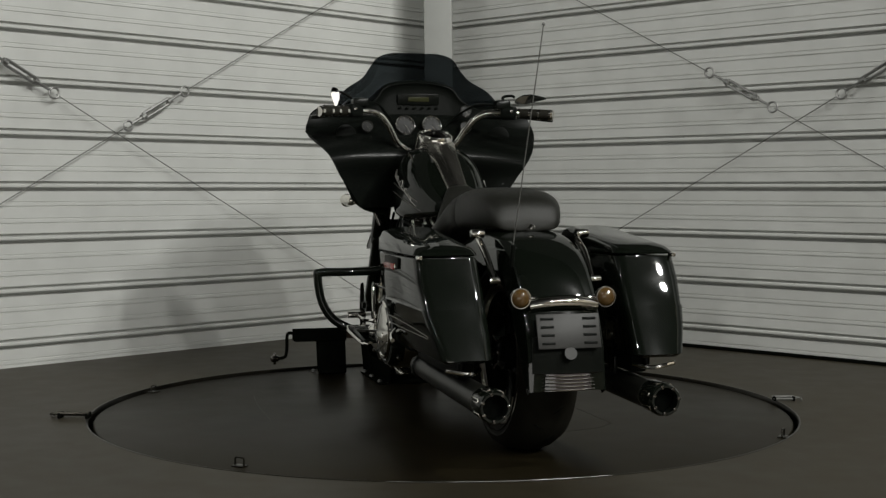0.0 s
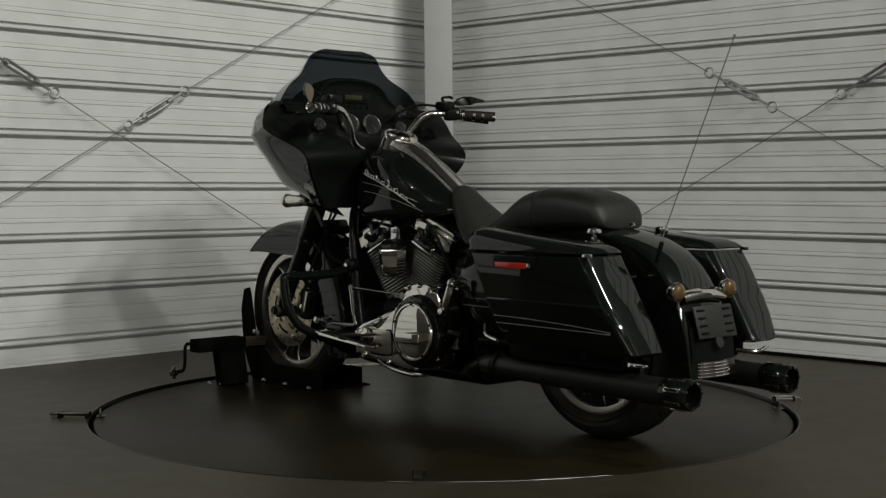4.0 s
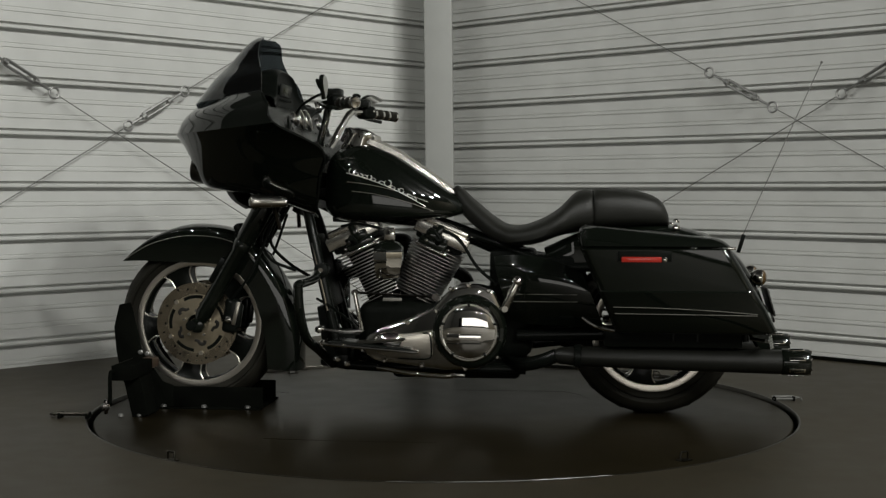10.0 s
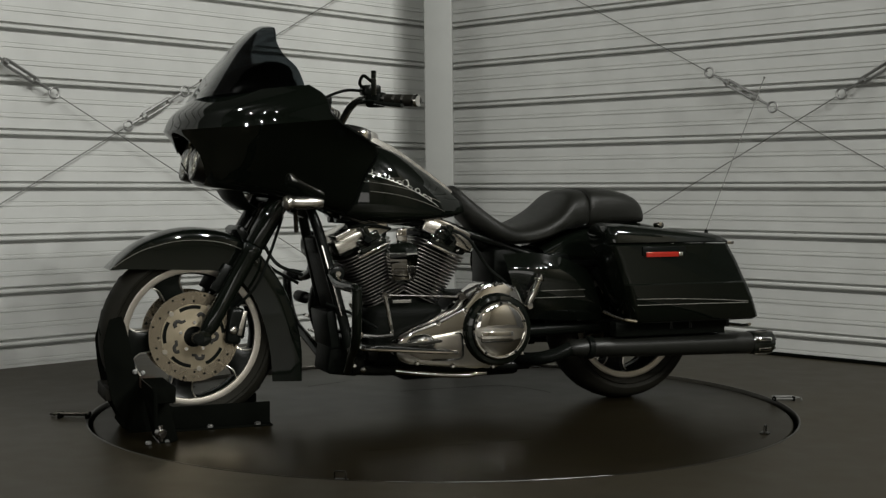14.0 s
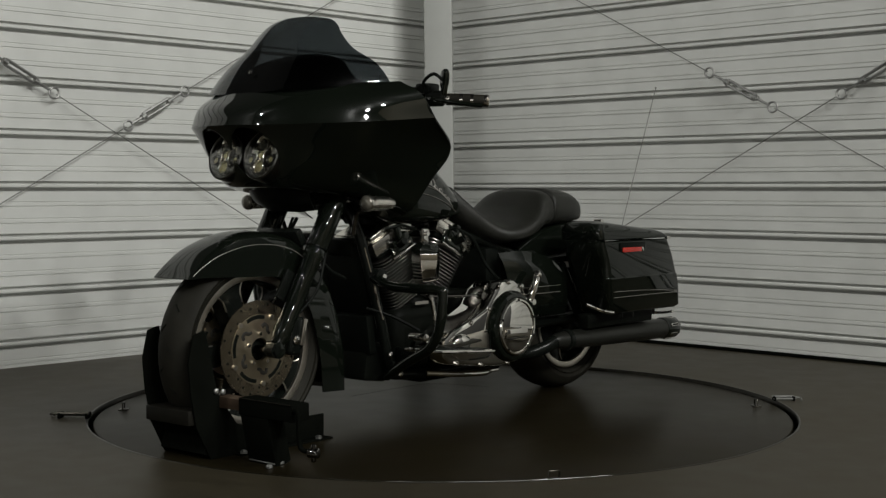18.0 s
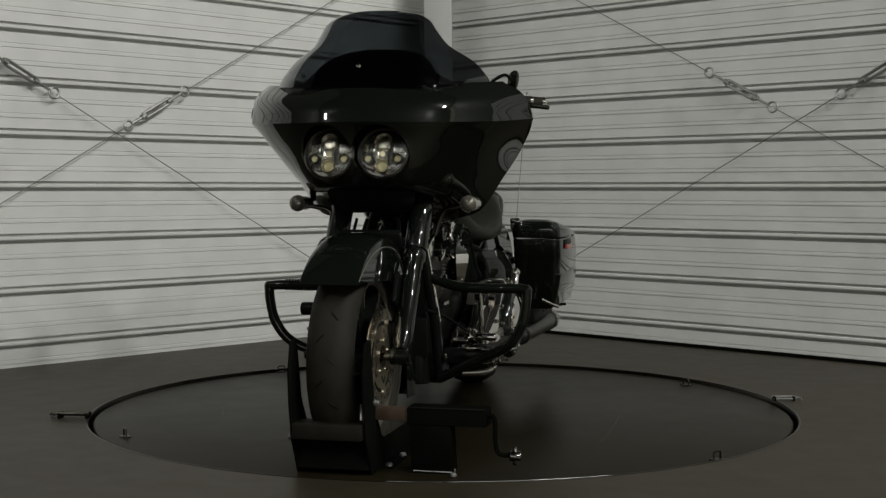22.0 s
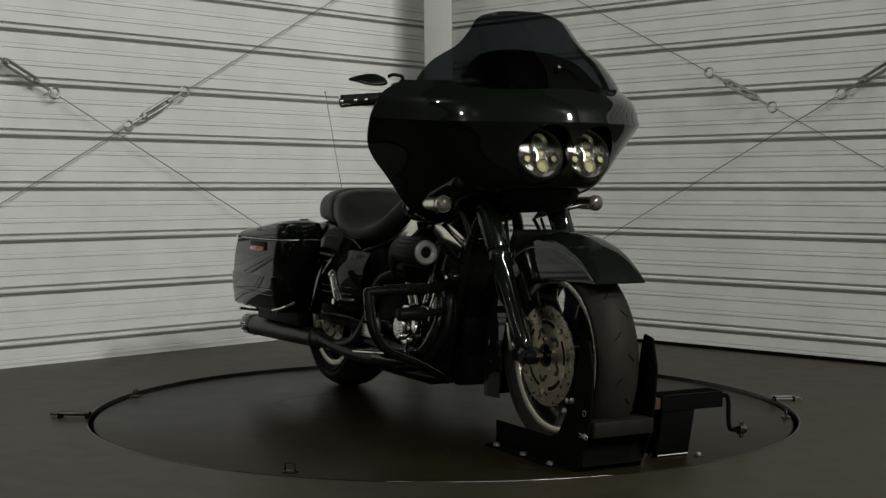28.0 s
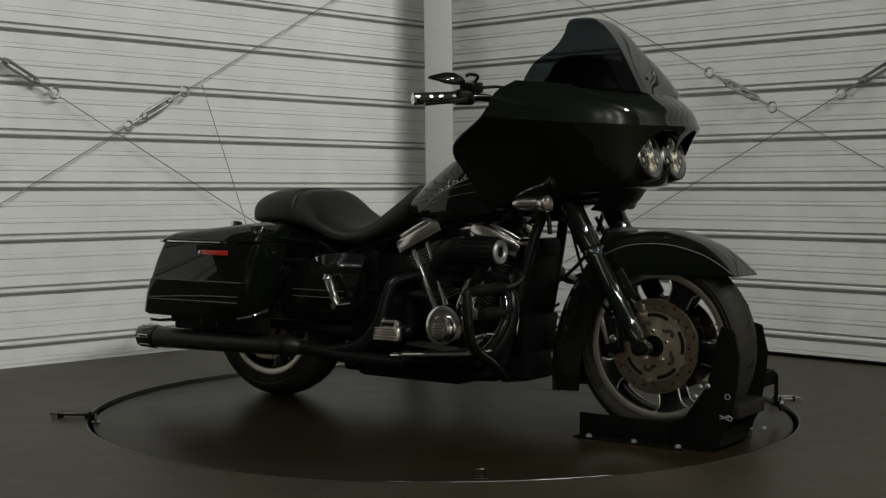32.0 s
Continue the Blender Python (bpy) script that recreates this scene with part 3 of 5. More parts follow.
F_G = [(0.820, 0, 0.792), (0.800, 0.070, 0.790), (0.720, 0.105, 0.780), (0.600, 0.130, 0.765), (0.430, 0.170, 0.690)]
fairing = new("fairing")
fairing.parent = bike
fairing.location = (0, -0.006, 0)
part("upper_fairing", grid(smooth_rows(mirrored([F_A, F_B, F_C]), 5, 6), 0.004), PAINT, fairing, "gloss black fairing crown")
low = grid(smooth_rows(mirrored([F_C, F_D, F_E, F_F, F_G]), 18, 24))
# the opening for the twin lamps
bmesh.ops.delete(low, geom=[f for f in low.faces if f.calc_center_median().x > 0.8 and (abs(f.calc_center_median().y) - 0.082) ** 2 + (f.calc_center_median().z - 0.897) ** 2 < 0.0795 ** 2], context="FACES")
for v in low.verts:
    if v.is_boundary and v.co.x > 0.78 and 0.81 < v.co.z < 0.98 and abs(v.co.y) < 0.17:
        side_y = 0.082 if v.co.y > 0 else -0.082
        d = Vector((v.co.y - side_y, v.co.z - 0.897))
        if 0.06 < d.length < 0.1:
            d = d.normalized() * 0.081
            v.co.y, v.co.z = side_y + d.x, 0.897 + d.y
bmesh.ops.recalc_face_normals(low, faces=low.faces)
bmesh.ops.solidify(low, geom=list(low.faces), thickness=0.004)
part("lower_fairing", low, PAINT, fairing, "gloss black fairing sides")
bowl = []
for reach, back in ((1.0, 0.004), (0.985, 0.030), (0.93, 0.050), (0.5, 0.056), (0.02, 0.056)):
    loop = []
    for k in range(48):
        c, q = math.cos(2 * math.pi * k / 48), math.sin(2 * math.pi * k / 48)
        y, z = 0.164 * math.copysign(abs(c) ** (2 / 3), c) * reach, 0.077 * math.copysign(abs(q) ** (2 / 3), q) * reach
        loop.append(Vector((0.885 - 1.45 * y * y + 0.40 * z - back - (0.03 if z > 0.05 else 0), y, 0.897 + z)))
    bowl.append(loop)
part("lamp_bowl", rings(bowl, True, False), BLACK, fairing, "black recess behind the twin lamps")

# smoked windscreen
def screen_rows(add=0.0):
    levels = [((0.889, 1.086), (0.590, 0.345, 1.112)), ((0.862, 1.125), (0.592, 0.334, 1.138)), ((0.822, 1.180), (0.602, 0.292, 1.186)), ((0.776, 1.235), (0.626, 0.222, 1.232)), ((0.734, 1.284), (0.640, 0.186, 1.277)), ((0.702, 1.316), (0.638, 0.164, 1.309)), ((0.680, 1.333), (0.634, 0.132, 1.328)), ((0.667, 1.341), (0.642, 0.085, 1.339))]
    rows = []
    for (cx, cz), (ex, ey, ez) in levels:
        row = []
        for k in range(9):
            s = k / 8
            row.append(Vector((cx - (cx - ex) * s ** 4.0 - add, ey * s, cz + (ez - cz) * s ** 2)))
        rows.append(row)
    return rows


part("windscreen", grid(smooth_rows(mirrored(screen_rows()), 2, 8), 0.004), SMOKED, fairing, "smoked windscreen with a flared top edge")
for y, z, x in ((0.0, 1.155, 0.850), (-0.2, 1.135, 0.766), (0.2, 1.135, 0.766)):
    part("windscreen_screw", lathe([(0.007, 0), (0.007, 0.003), (0.004, 0.006)], (x + 0.004, y, z), (0.8, y * 1.2, 0.5), 12), CHROME, fairing)

# inner fairing: dashboard between the two rear edges
EDGE = [F_A[-1], F_B[-1], F_C[-1], F_D[-1], F_E[-1], F_F[-1]]
dash_rows = []
for (x, y, z), pull in zip(EDGE, (0.08, 0.035, -0.005, 0.052, 0.088, 0.072)):
    row = []
    for k in range(7):
        s = k / 6
        row.append(Vector((x - 0.004 + pull * (1 - s ** 2.5), y * s * 0.992, z - 0.004)))
    dash_rows.append(row)
part("inner_fairing", grid(smooth_rows(mirrored(dash_rows), 2, 5), 0.006), SATIN, fairing, "gloss black dashboard panel")
# hood over the gauges, with the radio under its lip
part("dash_hood", grid(smooth_rows(mirrored([
    [(0.876, 0, 1.083), (0.860, 0.12, 1.087), (0.795, 0.21, 1.095), (0.69, 0.29, 1.105), (0.560, 0.355, 1.112)],
    [(0.770, 0, 1.185), (0.755, 0.13, 1.174), (0.705, 0.20, 1.138), (0.63, 0.26, 1.114), (0.555, 0.352, 1.111)],
    [(0.640, 0, 1.226), (0.632, 0.125, 1.210), (0.610, 0.175, 1.155), (0.585, 0.25, 1.114), (0.550, 0.350, 1.108)],
    [(0.588, 0, 1.218), (0.582, 0.128, 1.200), (0.575, 0.178, 1.146), (0.562, 0.25, 1.106), (0.545, 0.350, 1.102)],
    [(0.598, 0, 1.192), (0.594, 0.115, 1.178), (0.582, 0.165, 1.130), (0.560, 0.25, 1.096), (0.542, 0.350, 1.096)],
    [(0.590, 0, 1.085), (0.585, 0.12, 1.084), (0.575, 0.17, 1.080), (0.560, 0.25, 1.080), (0.540, 0.350, 1.082)]]), 4, 4), 0.004), BLACK, fairing, "black hood over the gauges")
part("radio_display", rbox(0.006, 0.170, 0.044, at=(0.585, 0, 1.150), turn=(0, -8, 0), bev=0.004), SATIN, fairing, "dark display panel of the radio")
part("display_window", rbox(0.004, 0.085, 0.018, at=(0.5815, 0, 1.150), turn=(0, -8, 0), bev=0.001), mat("dim_lcd_panel", (0.030, 0.032, 0.012), 0.2), fairing, "dim yellow-green display")
for i in range(6):
    part("radio_button", rbox(0.006, 0.012, 0.009, at=(0.583, -0.075 + 0.03 * i, 1.116), turn=(0, -14, 0), bev=0.002), SATIN, fairing)
DIAL = mat("gauge_face", (0.007, 0.007, 0.0065), 0.4, grain=0.3, scale=300)


def gauge(x, y, z, r):
    g = part("gauge", lathe([(r, 0.004), (r, -0.004), (r * 0.94, -0.008), (r * 0.88, -0.006), (r * 0.86, 0.002)], (x, y, z), (1, 0, -0.35), 32, cap=False), SATIN_CHROME, fairing, "chrome-rimmed round gauge")
    part("gauge_face", lathe([(r * 0.88, 0.0), (0.001, 0.0)], (x, y, z), (1, 0, -0.35), 32), DIAL, g)
    marks = []
    u, w = frame_of((1, 0, -0.35))
    c = Vector((x, y, z)) - Vector((1, 0, -0.35)).normalized() * 0.001
    for k in range(12):
        a = radians(30 * k)
        d = u * math.cos(a) + w * math.sin(a)
        marks.append(tube([c + d * r * 0.66, c + d * r * 0.80], 0.0008, 4, 1))
    marks.append(tube([c, c + (u * 0.5 + w * 0.7) * r * 0.7], 0.001, 4, 1))
    part("dial_marks", join(*marks), PINSTRIPE, g)["kind"] = "stuff"


gauge(0.512, 0.072, 1.043, 0.041)
gauge(0.512, -0.036, 1.043, 0.041)
for y, z in ((-0.172, 1.100), (-0.172, 1.036), (0.226, 1.036)):
    gauge(0.502, y, z, 0.024)
for s in (-1, 1):
    part("speaker_grille", lathe([(0.042, 0), (0.042, -0.006), (0.03, -0.008), (0.0, -0.008)], (0.503, s * 0.31, 1.0), (1, s * 0.15, -0.1), 28), BLACK, fairing, "round speaker grille")
    part("glove_lid", rbox(0.006, 0.13, 0.05, at=(0.445, s * 0.235, 0.885), turn=(0, 8, 0), bev=0.004), SATIN, fairing)

# twin round lamps, each with four projector lenses, in a recessed bowl
LAMP_BLACK = mat("lamp_housing", (0.10, 0.10, 0.095), 0.30, metal=1, grain=0.2)


def headlamp(y):
    at = Vector((0.888, y, 0.897))
    ax = Vector((1, 0, 0.28)).normalized()
    tip = (0, -16, 0)
    h = part("headlamp", lathe([(0.078, -0.06), (0.078, 0.0), (0.074, 0.004), (0.070, 0.0), (0.068, -0.016), (0.001, -0.018)], at, ax, 40), LAMP_BLACK, fairing, "round lamp with four clear projector lenses")
    place = lambda dy, dz, out: at + Vector((-0.28 * dz, dy, dz)) + ax * out
    for dy, dz, r in ((0, 0.034, 0.027), (0, -0.036, 0.022), (-0.045, -0.014, 0.0155), (0.045, -0.014, 0.0155)):
        c = place(dy, dz, -0.014)
        ring = part("bezel", lathe([(r, 0), (r, 0.014), (r * 0.93, 0.017), (r * 0.82, 0.014), (r * 0.78, 0.006), (r * 0.5, 0.001), (0.001, 0.0)], c, ax, 24), COVER_ALLOY if dy == 0 else LAMP_BLACK, h)
        part("projector_lens", lathe([(r * 0.80, 0.010), (r * 0.66, 0.016), (r * 0.36, 0.020), (0.001, 0.021)], c, ax, 20), CLEAR, ring)
        part("led", lathe([(r * 0.66, 0.005), (r * 0.60, 0.010), (0.001, 0.010)], c, ax, 16), SATIN_CHROME if dz > 0 else mat_led, ring)
    # bright frame that ties the upper and the lower projector together
    for q in (-1, 1):
        part("bridge_rail", tube([place(q * 0.021, 0.016, 0.0), place(q * 0.0145, 0.004, 0.001), place(q * 0.0145, -0.010, 0.001), place(q * 0.019, -0.022, 0.0)], 0.0034, 8, 3), COVER_ALLOY, h, "bright rail between the projectors")
    part("bridge", rbox(0.006, 0.026, 0.034, at=place(0, -0.002, -0.006), turn=tip, bev=0.003), COVER_ALLOY, h, "bright bridge between the projectors")
    part("bridge_stud", cyl(place(0, -0.001, -0.004), place(0, -0.001, 0.002), 0.0075, seg=14), mat_led, h)
    for k in range(3):
        for q in (-1, 1):
            part("reflector_facet", rbox(0.004, 0.011, 0.030 - 0.004 * k, at=place(q * (0.034 + 0.0115 * k), 0.018, -0.013), turn=(0, -16, q * (6 + 7 * k)), bev=0.001), SATIN_CHROME, h)
            part("lower_facet", rbox(0.004, 0.011, 0.016, at=place(q * (0.030 + 0.011 * k), -0.042 + 0.004 * k, -0.013), turn=(0, -16, q * (6 + 7 * k)), bev=0.001), DARK_CHROME, h)
    part("lamp_glass", lathe([(0.073, 0.001), (0.055, 0.010), (0.03, 0.015), (0.001, 0.017)], at, ax, 40), CLEAR, h)


mat_led = mat("led_chip", (0.62, 0.57, 0.34), 0.35, grain=0.2, scale=300)
headlamp(0.082)
headlamp(-0.082)

# fuel tank
def oval(x, hw, zt, zb, n=28, k=0.62, low=0.75):
    """A rounded section across the motorcycle: widest at the share low of the height down from the top."""
    zm = zt - (zt - zb) * low
    out = []
    for i in range(n):
        a = 2 * math.pi * i / n
        c, s = math.cos(a), math.sin(a)
        y = hw * math.copysign(abs(c) ** k, c)
        z = zm + (zt - zm) * abs(s) ** (k * 1.35) if s >= 0 else zm - (zm - zb) * abs(s) ** k
        out.append(Vector((x, y, z)))
    return out


tank = part("fuel_tank", rings(list(zip(*[catmull(c, 5) for c in zip(*[oval(*s) for s in (
    (0.425, 0.060, 0.860, 0.735), (0.41, 0.105, 0.905, 0.700), (0.37, 0.140, 0.940, 0.680), (0.29, 0.163, 0.955, 0.670), (0.19, 0.165, 0.925, 0.668), (0.08, 0.145, 0.858, 0.676), (-0.02, 0.105, 0.790, 0.690), (-0.075, 0.065, 0.755, 0.705), (-0.095, 0.03, 0.735, 0.715))])]))), PAINT, bike, "gloss black fuel tank")
con = []
for x, z, w in ((0.372, 0.945, 0.050), (0.345, 0.972, 0.060), (0.29, 0.980, 0.066), (0.235, 0.960, 0.060), (0.17, 0.929, 0.052), (0.08, 0.870, 0.044), (-0.02, 0.800, 0.038), (-0.06, 0.768, 0.032)):
    con.append([Vector((x, -w, z - 0.020)), Vector((x, -w * 0.92, z)), Vector((x, -w * 0.5, z + 0.007)), Vector((x, 0, z + 0.009)), Vector((x, w * 0.5, z + 0.007)), Vector((x, w * 0.92, z)), Vector((x, w, z - 0.020))])
part("console", grid(list(zip(*[catmull(c, 5) for c in zip(*con)])), 0.003), COVER_ALLOY, tank, "polished chrome tank console")
cap = part("filler_cap", lathe([(0.074, -0.040), (0.070, 0.000), (0.069, 0.010), (0.064, 0.018), (0.056, 0.019), (0.053, 0.013)], (0.300, 0, 0.984), (-0.32, 0, 1), 40, cap=False), CHROME, tank, "chrome ring of the filler cap")
part("cap_dome", lathe([(0.053, 0.014), (0.046, 0.021), (0.028, 0.028), (0.001, 0.031)], (0.300, 0, 0.981), (-0.32, 0, 1), 40), DARK_CHROME, cap)
TANK = ((-0.095, 0.03, 0.735, 0.715), (-0.075, 0.065, 0.755, 0.705), (-0.02, 0.105, 0.790, 0.690), (0.08, 0.145, 0.858, 0.676), (0.19, 0.165, 0.925, 0.668), (0.29, 0.163, 0.955, 0.670), (0.37, 0.140, 0.940, 0.680), (0.41, 0.105, 0.905, 0.700))


def tank_side(x, z):
    """How far out the tank's side lies at that place."""
    hw, zt, zb = [float(np.interp(x, [q[0] for q in TANK], [q[i] for q in TANK])) for i in (1, 2, 3)]
    zm = zt - (zt - zb) * 0.75
    s = min(1.0, max(0.0, (z - zm) / (zt - zm)) ** (1 / (0.62 * 1.35)) if z >= zm else max(0.0, (zm - z) / (zm - zb)) ** (1 / 0.62))
    return hw * (1 - s * s) ** 0.31


# badge: a flowing silver script shown as plain slanted strokes over a thin underline
for s in (-1, 1):
    strokes = []
    put = lambda x, z: (x, s * (tank_side(x, z) + 0.0042), z)
    base_line = lambda x: 0.848 + (x - 0.330) * 0.215 - 0.75 * (x - 0.330) ** 2
    x = 0.328
    for k in range(15):
        wide, tall = (0.024, 0.026) if k in (0, 8) else (0.0165, 0.018 if k in (4, 11) else 0.0115)
        loop = []
        for q in range(11):
            a = 2 * math.pi * q / 10 + (0.6 if k % 2 else 2.4)
            dz = tall * (0.5 + 0.5 * math.sin(a))
            dx = x - wide * (0.5 + 0.46 * math.cos(a)) - 0.35 * dz
            loop.append(put(dx, base_line(dx) + dz))
        strokes.append(tube(loop[:8 + k % 3], 0.0008, 5, 1, ends=0.0015))
        x -= wide * 0.92
    strokes.append(tube([put(0.335 - 0.0283 * k, base_line(0.335 - 0.0283 * k) + 0.0008) for k in range(11)], 0.0009, 5, 1))
    part("tank_badge", join(*strokes), BADGE, tank, "slanted silver strokes of a script badge")
    for zz, xx in ((0.818, 0.33), (0.785, 0.31)):
        part("pinstripe", tube([put(xx - 0.022 * k, zz - 0.0016 * k - 0.0003 * k * k) for k in range(14)], 0.0011, 5, 1), PINSTRIPE, tank)

# seat
def skin(sections, steps=5):
    return rings(list(zip(*[catmull(c, steps) for c in zip(*sections)])))


part("rider_seat", skin([oval(x, w, zt, zb, 28, 0.6, 0.55) for x, w, zt, zb in (
    (-0.035, 0.030, 0.800, 0.755), (-0.055, 0.060, 0.803, 0.715), (-0.112, 0.095, 0.752, 0.660), (-0.194, 0.140, 0.685, 0.605), (-0.255, 0.175, 0.662, 0.592), (-0.336, 0.192, 0.682, 0.600), (-0.407, 0.188, 0.722, 0.625), (-0.468, 0.170, 0.780, 0.640), (-0.515, 0.160, 0.792, 0.645), (-0.537, 0.150, 0.785, 0.65))]), LEATHER, bike, "black vinyl rider seat with a deep scoop")
part("passenger_seat", skin([oval(x, w, zt, zb, 28, 0.55, 0.5) for x, w, zt, zb in (
    (-0.532, 0.145, 0.780, 0.655), (-0.545, 0.158, 0.797, 0.650), (-0.62, 0.150, 0.795, 0.655), (-0.69, 0.138, 0.786, 0.658), (-0.745, 0.122, 0.768, 0.662), (-0.775, 0.108, 0.744, 0.664), (-0.792, 0.09, 0.708, 0.666), (-0.797, 0.06, 0.684, 0.668))]), LEATHER, bike, "black vinyl passenger pad with a seam in front")
part("seat_bolt", lathe([(0.012, 0), (0.012, 0.006), (0.006, 0.012), (0.001, 0.013)], (-0.825, 0, 0.676), (-0.3, 0, 1), 16), CHROME, bike)

# saddlebags
def rounded_rect(x0, x1, y0, y1, r, z, n=4, slope=0.0):
    out = []
    for cx, cy, a0 in ((x1 - r, y1 - r, 0), (x0 + r, y1 - r, 90), (x0 + r, y0 + r, 180), (x1 - r, y0 + r, 270)):
        for k in range(n + 1):
            a = radians(a0 + 90 * k / n)
            x = cx + r * math.cos(a)
            out.append(Vector((x, cy + r * math.sin(a), z + slope * (x - x1))))
    return out


def saddlebag(s):
    bag = new("saddlebag")
    bag.parent = bike
    side = (lambda l: [[Vector((p.x, s * p.y, p.z)) for p in r] for r in l])
    body = [(-1.118, -0.615, 0.225, 0.345, 0.02, 0.315), (-1.135, -0.603, 0.212, 0.358, 0.028, 0.325), (-1.096, -0.575, 0.208, 0.380, 0.03, 0.40), (-1.062, -0.550, 0.208, 0.392, 0.03, 0.455), (-1.060, -0.549, 0.208, 0.388, 0.03, 0.460), (-1.018, -0.520, 0.208, 0.396, 0.03, 0.53), (-0.978, -0.492, 0.210, 0.396, 0.03, 0.594), (-0.977, -0.492, 0.214, 0.392, 0.03, 0.598)]
    part("bag_body", rings(side([rounded_rect(*q) for q in body])), PAINT, bag, "gloss black hard saddlebag")
    lid = [(-0.974, -0.490, 0.212, 0.393, 0.03, 0.602, 4, 0.0), (-0.977, -0.488, 0.208, 0.398, 0.03, 0.606, 4, 0.0), (-0.975, -0.480, 0.208, 0.396, 0.035, 0.640, 4, 0.062), (-0.962, -0.488, 0.215, 0.386, 0.04, 0.664, 4, 0.092), (-0.945, -0.505, 0.235, 0.362, 0.045, 0.674, 4, 0.100)]
    part("bag_lid", rings(side([rounded_rect(*q) for q in lid])), PAINT, bag, "gloss black saddlebag lid")
    part("latch", rbox(0.175, 0.008, 0.034, at=(-0.700, s * 0.398, 0.574), bev=0.006), BLACK, bag, "recessed black latch plate")
    part("side_reflector", rbox(0.130, 0.006, 0.018, at=(-0.690, s * 0.404, 0.563), bev=0.002), RED, bag, "red side reflector")
    part("lock", lathe([(0.008, 0), (0.008, 0.006), (0.004, 0.008)], (-0.765, s * 0.399, 0.563), (0, s, 0), 16), CHROME, bag)
    for z0, z1, x0, x1 in ((0.405, 0.385, -0.60, -1.065), (0.383, 0.380, -0.605, -1.065)):
        part("pinstripe", tube([(x0 + (x1 - x0) * k / 6, s * (0.3805 + 0.0025 * math.sin(k / 6 * math.pi) + (z0 - 0.385) * 0.2 * (1 - (k / 6) ** 2)), z0 + (z1 - z0) * (k / 6) ** 2) for k in range(7)], 0.0012, 5, 2), PINSTRIPE, bag)
    part("hinge_clip", rbox(0.03, 0.014, 0.012, at=(-0.980, s * 0.385, 0.600), bev=0.003), CHROME, bag)
    for x in (-0.80, -0.88, -1.04):
        part("mount_stud", cyl((x, s * 0.28, 0.285), (x, s * 0.28, 0.318), 0.010, seg=12), SATIN, bag)
    # added dark filler keeps the gap over the muffler black; bright rail below the front of the bag
    part("bag_gap_filler", rbox(0.46, 0.05, 0.056, at=(-0.80, s * 0.262, 0.289), bev=0.008), WRINKLE, bag, "dark filler added in the gap under the saddlebag")
    part("bag_guard", tube([(-0.50, s * 0.325, 0.362), (-0.545, s * 0.363, 0.338), (-0.605, s * 0.375, 0.326)], 0.0065, 8, 4), CHROME, bag, "chrome saddlebag guard bar")
    part("rear_guard", tube([(-1.06, s * 0.23, 0.29), (-1.11, s * 0.27, 0.285), (-1.10, s * 0.34, 0.295)], 0.006, 8, 4), CHROME, bag)


saddlebag(1)
saddlebag(-1)

# side covers below the seat
for s in (-1, 1):
    part("side_cover", grid(smooth_rows([[(-0.19, s * 0.150, 0.560), (-0.30, s * 0.185, 0.565), (-0.42, s * 0.200, 0.540), (-0.50, s * 0.200, 0.500)],
                                         [(-0.20, s * 0.175, 0.500), (-0.30, s * 0.215, 0.500), (-0.42, s * 0.225, 0.480), (-0.52, s * 0.215, 0.450)],
                                         [(-0.23, s * 0.170, 0.400), (-0.31, s * 0.205, 0.395), (-0.42, s * 0.215, 0.385), (-0.55, s * 0.205, 0.375)],
                                         [(-0.25, s * 0.140, 0.330), (-0.32, s * 0.170, 0.325), (-0.42, s * 0.180, 0.320), (-0.57, s * 0.180, 0.315)]], 4, 4), 0.004), PAINT, bike, "gloss black side cover")
    for z in (0.430, 0.405):
        part("pinstripe", tube([(-0.26, s * 0.197, z), (-0.36, s * 0.2225, z + 0.002), (-0.48, s * 0.2205, z + 0.002)], 0.0012, 5, 3), PINSTRIPE, bike)

# ---- engine ----
engine = new("engine")
engine.parent = bike
CRANK = Vector((0.160, 0, 0.285))


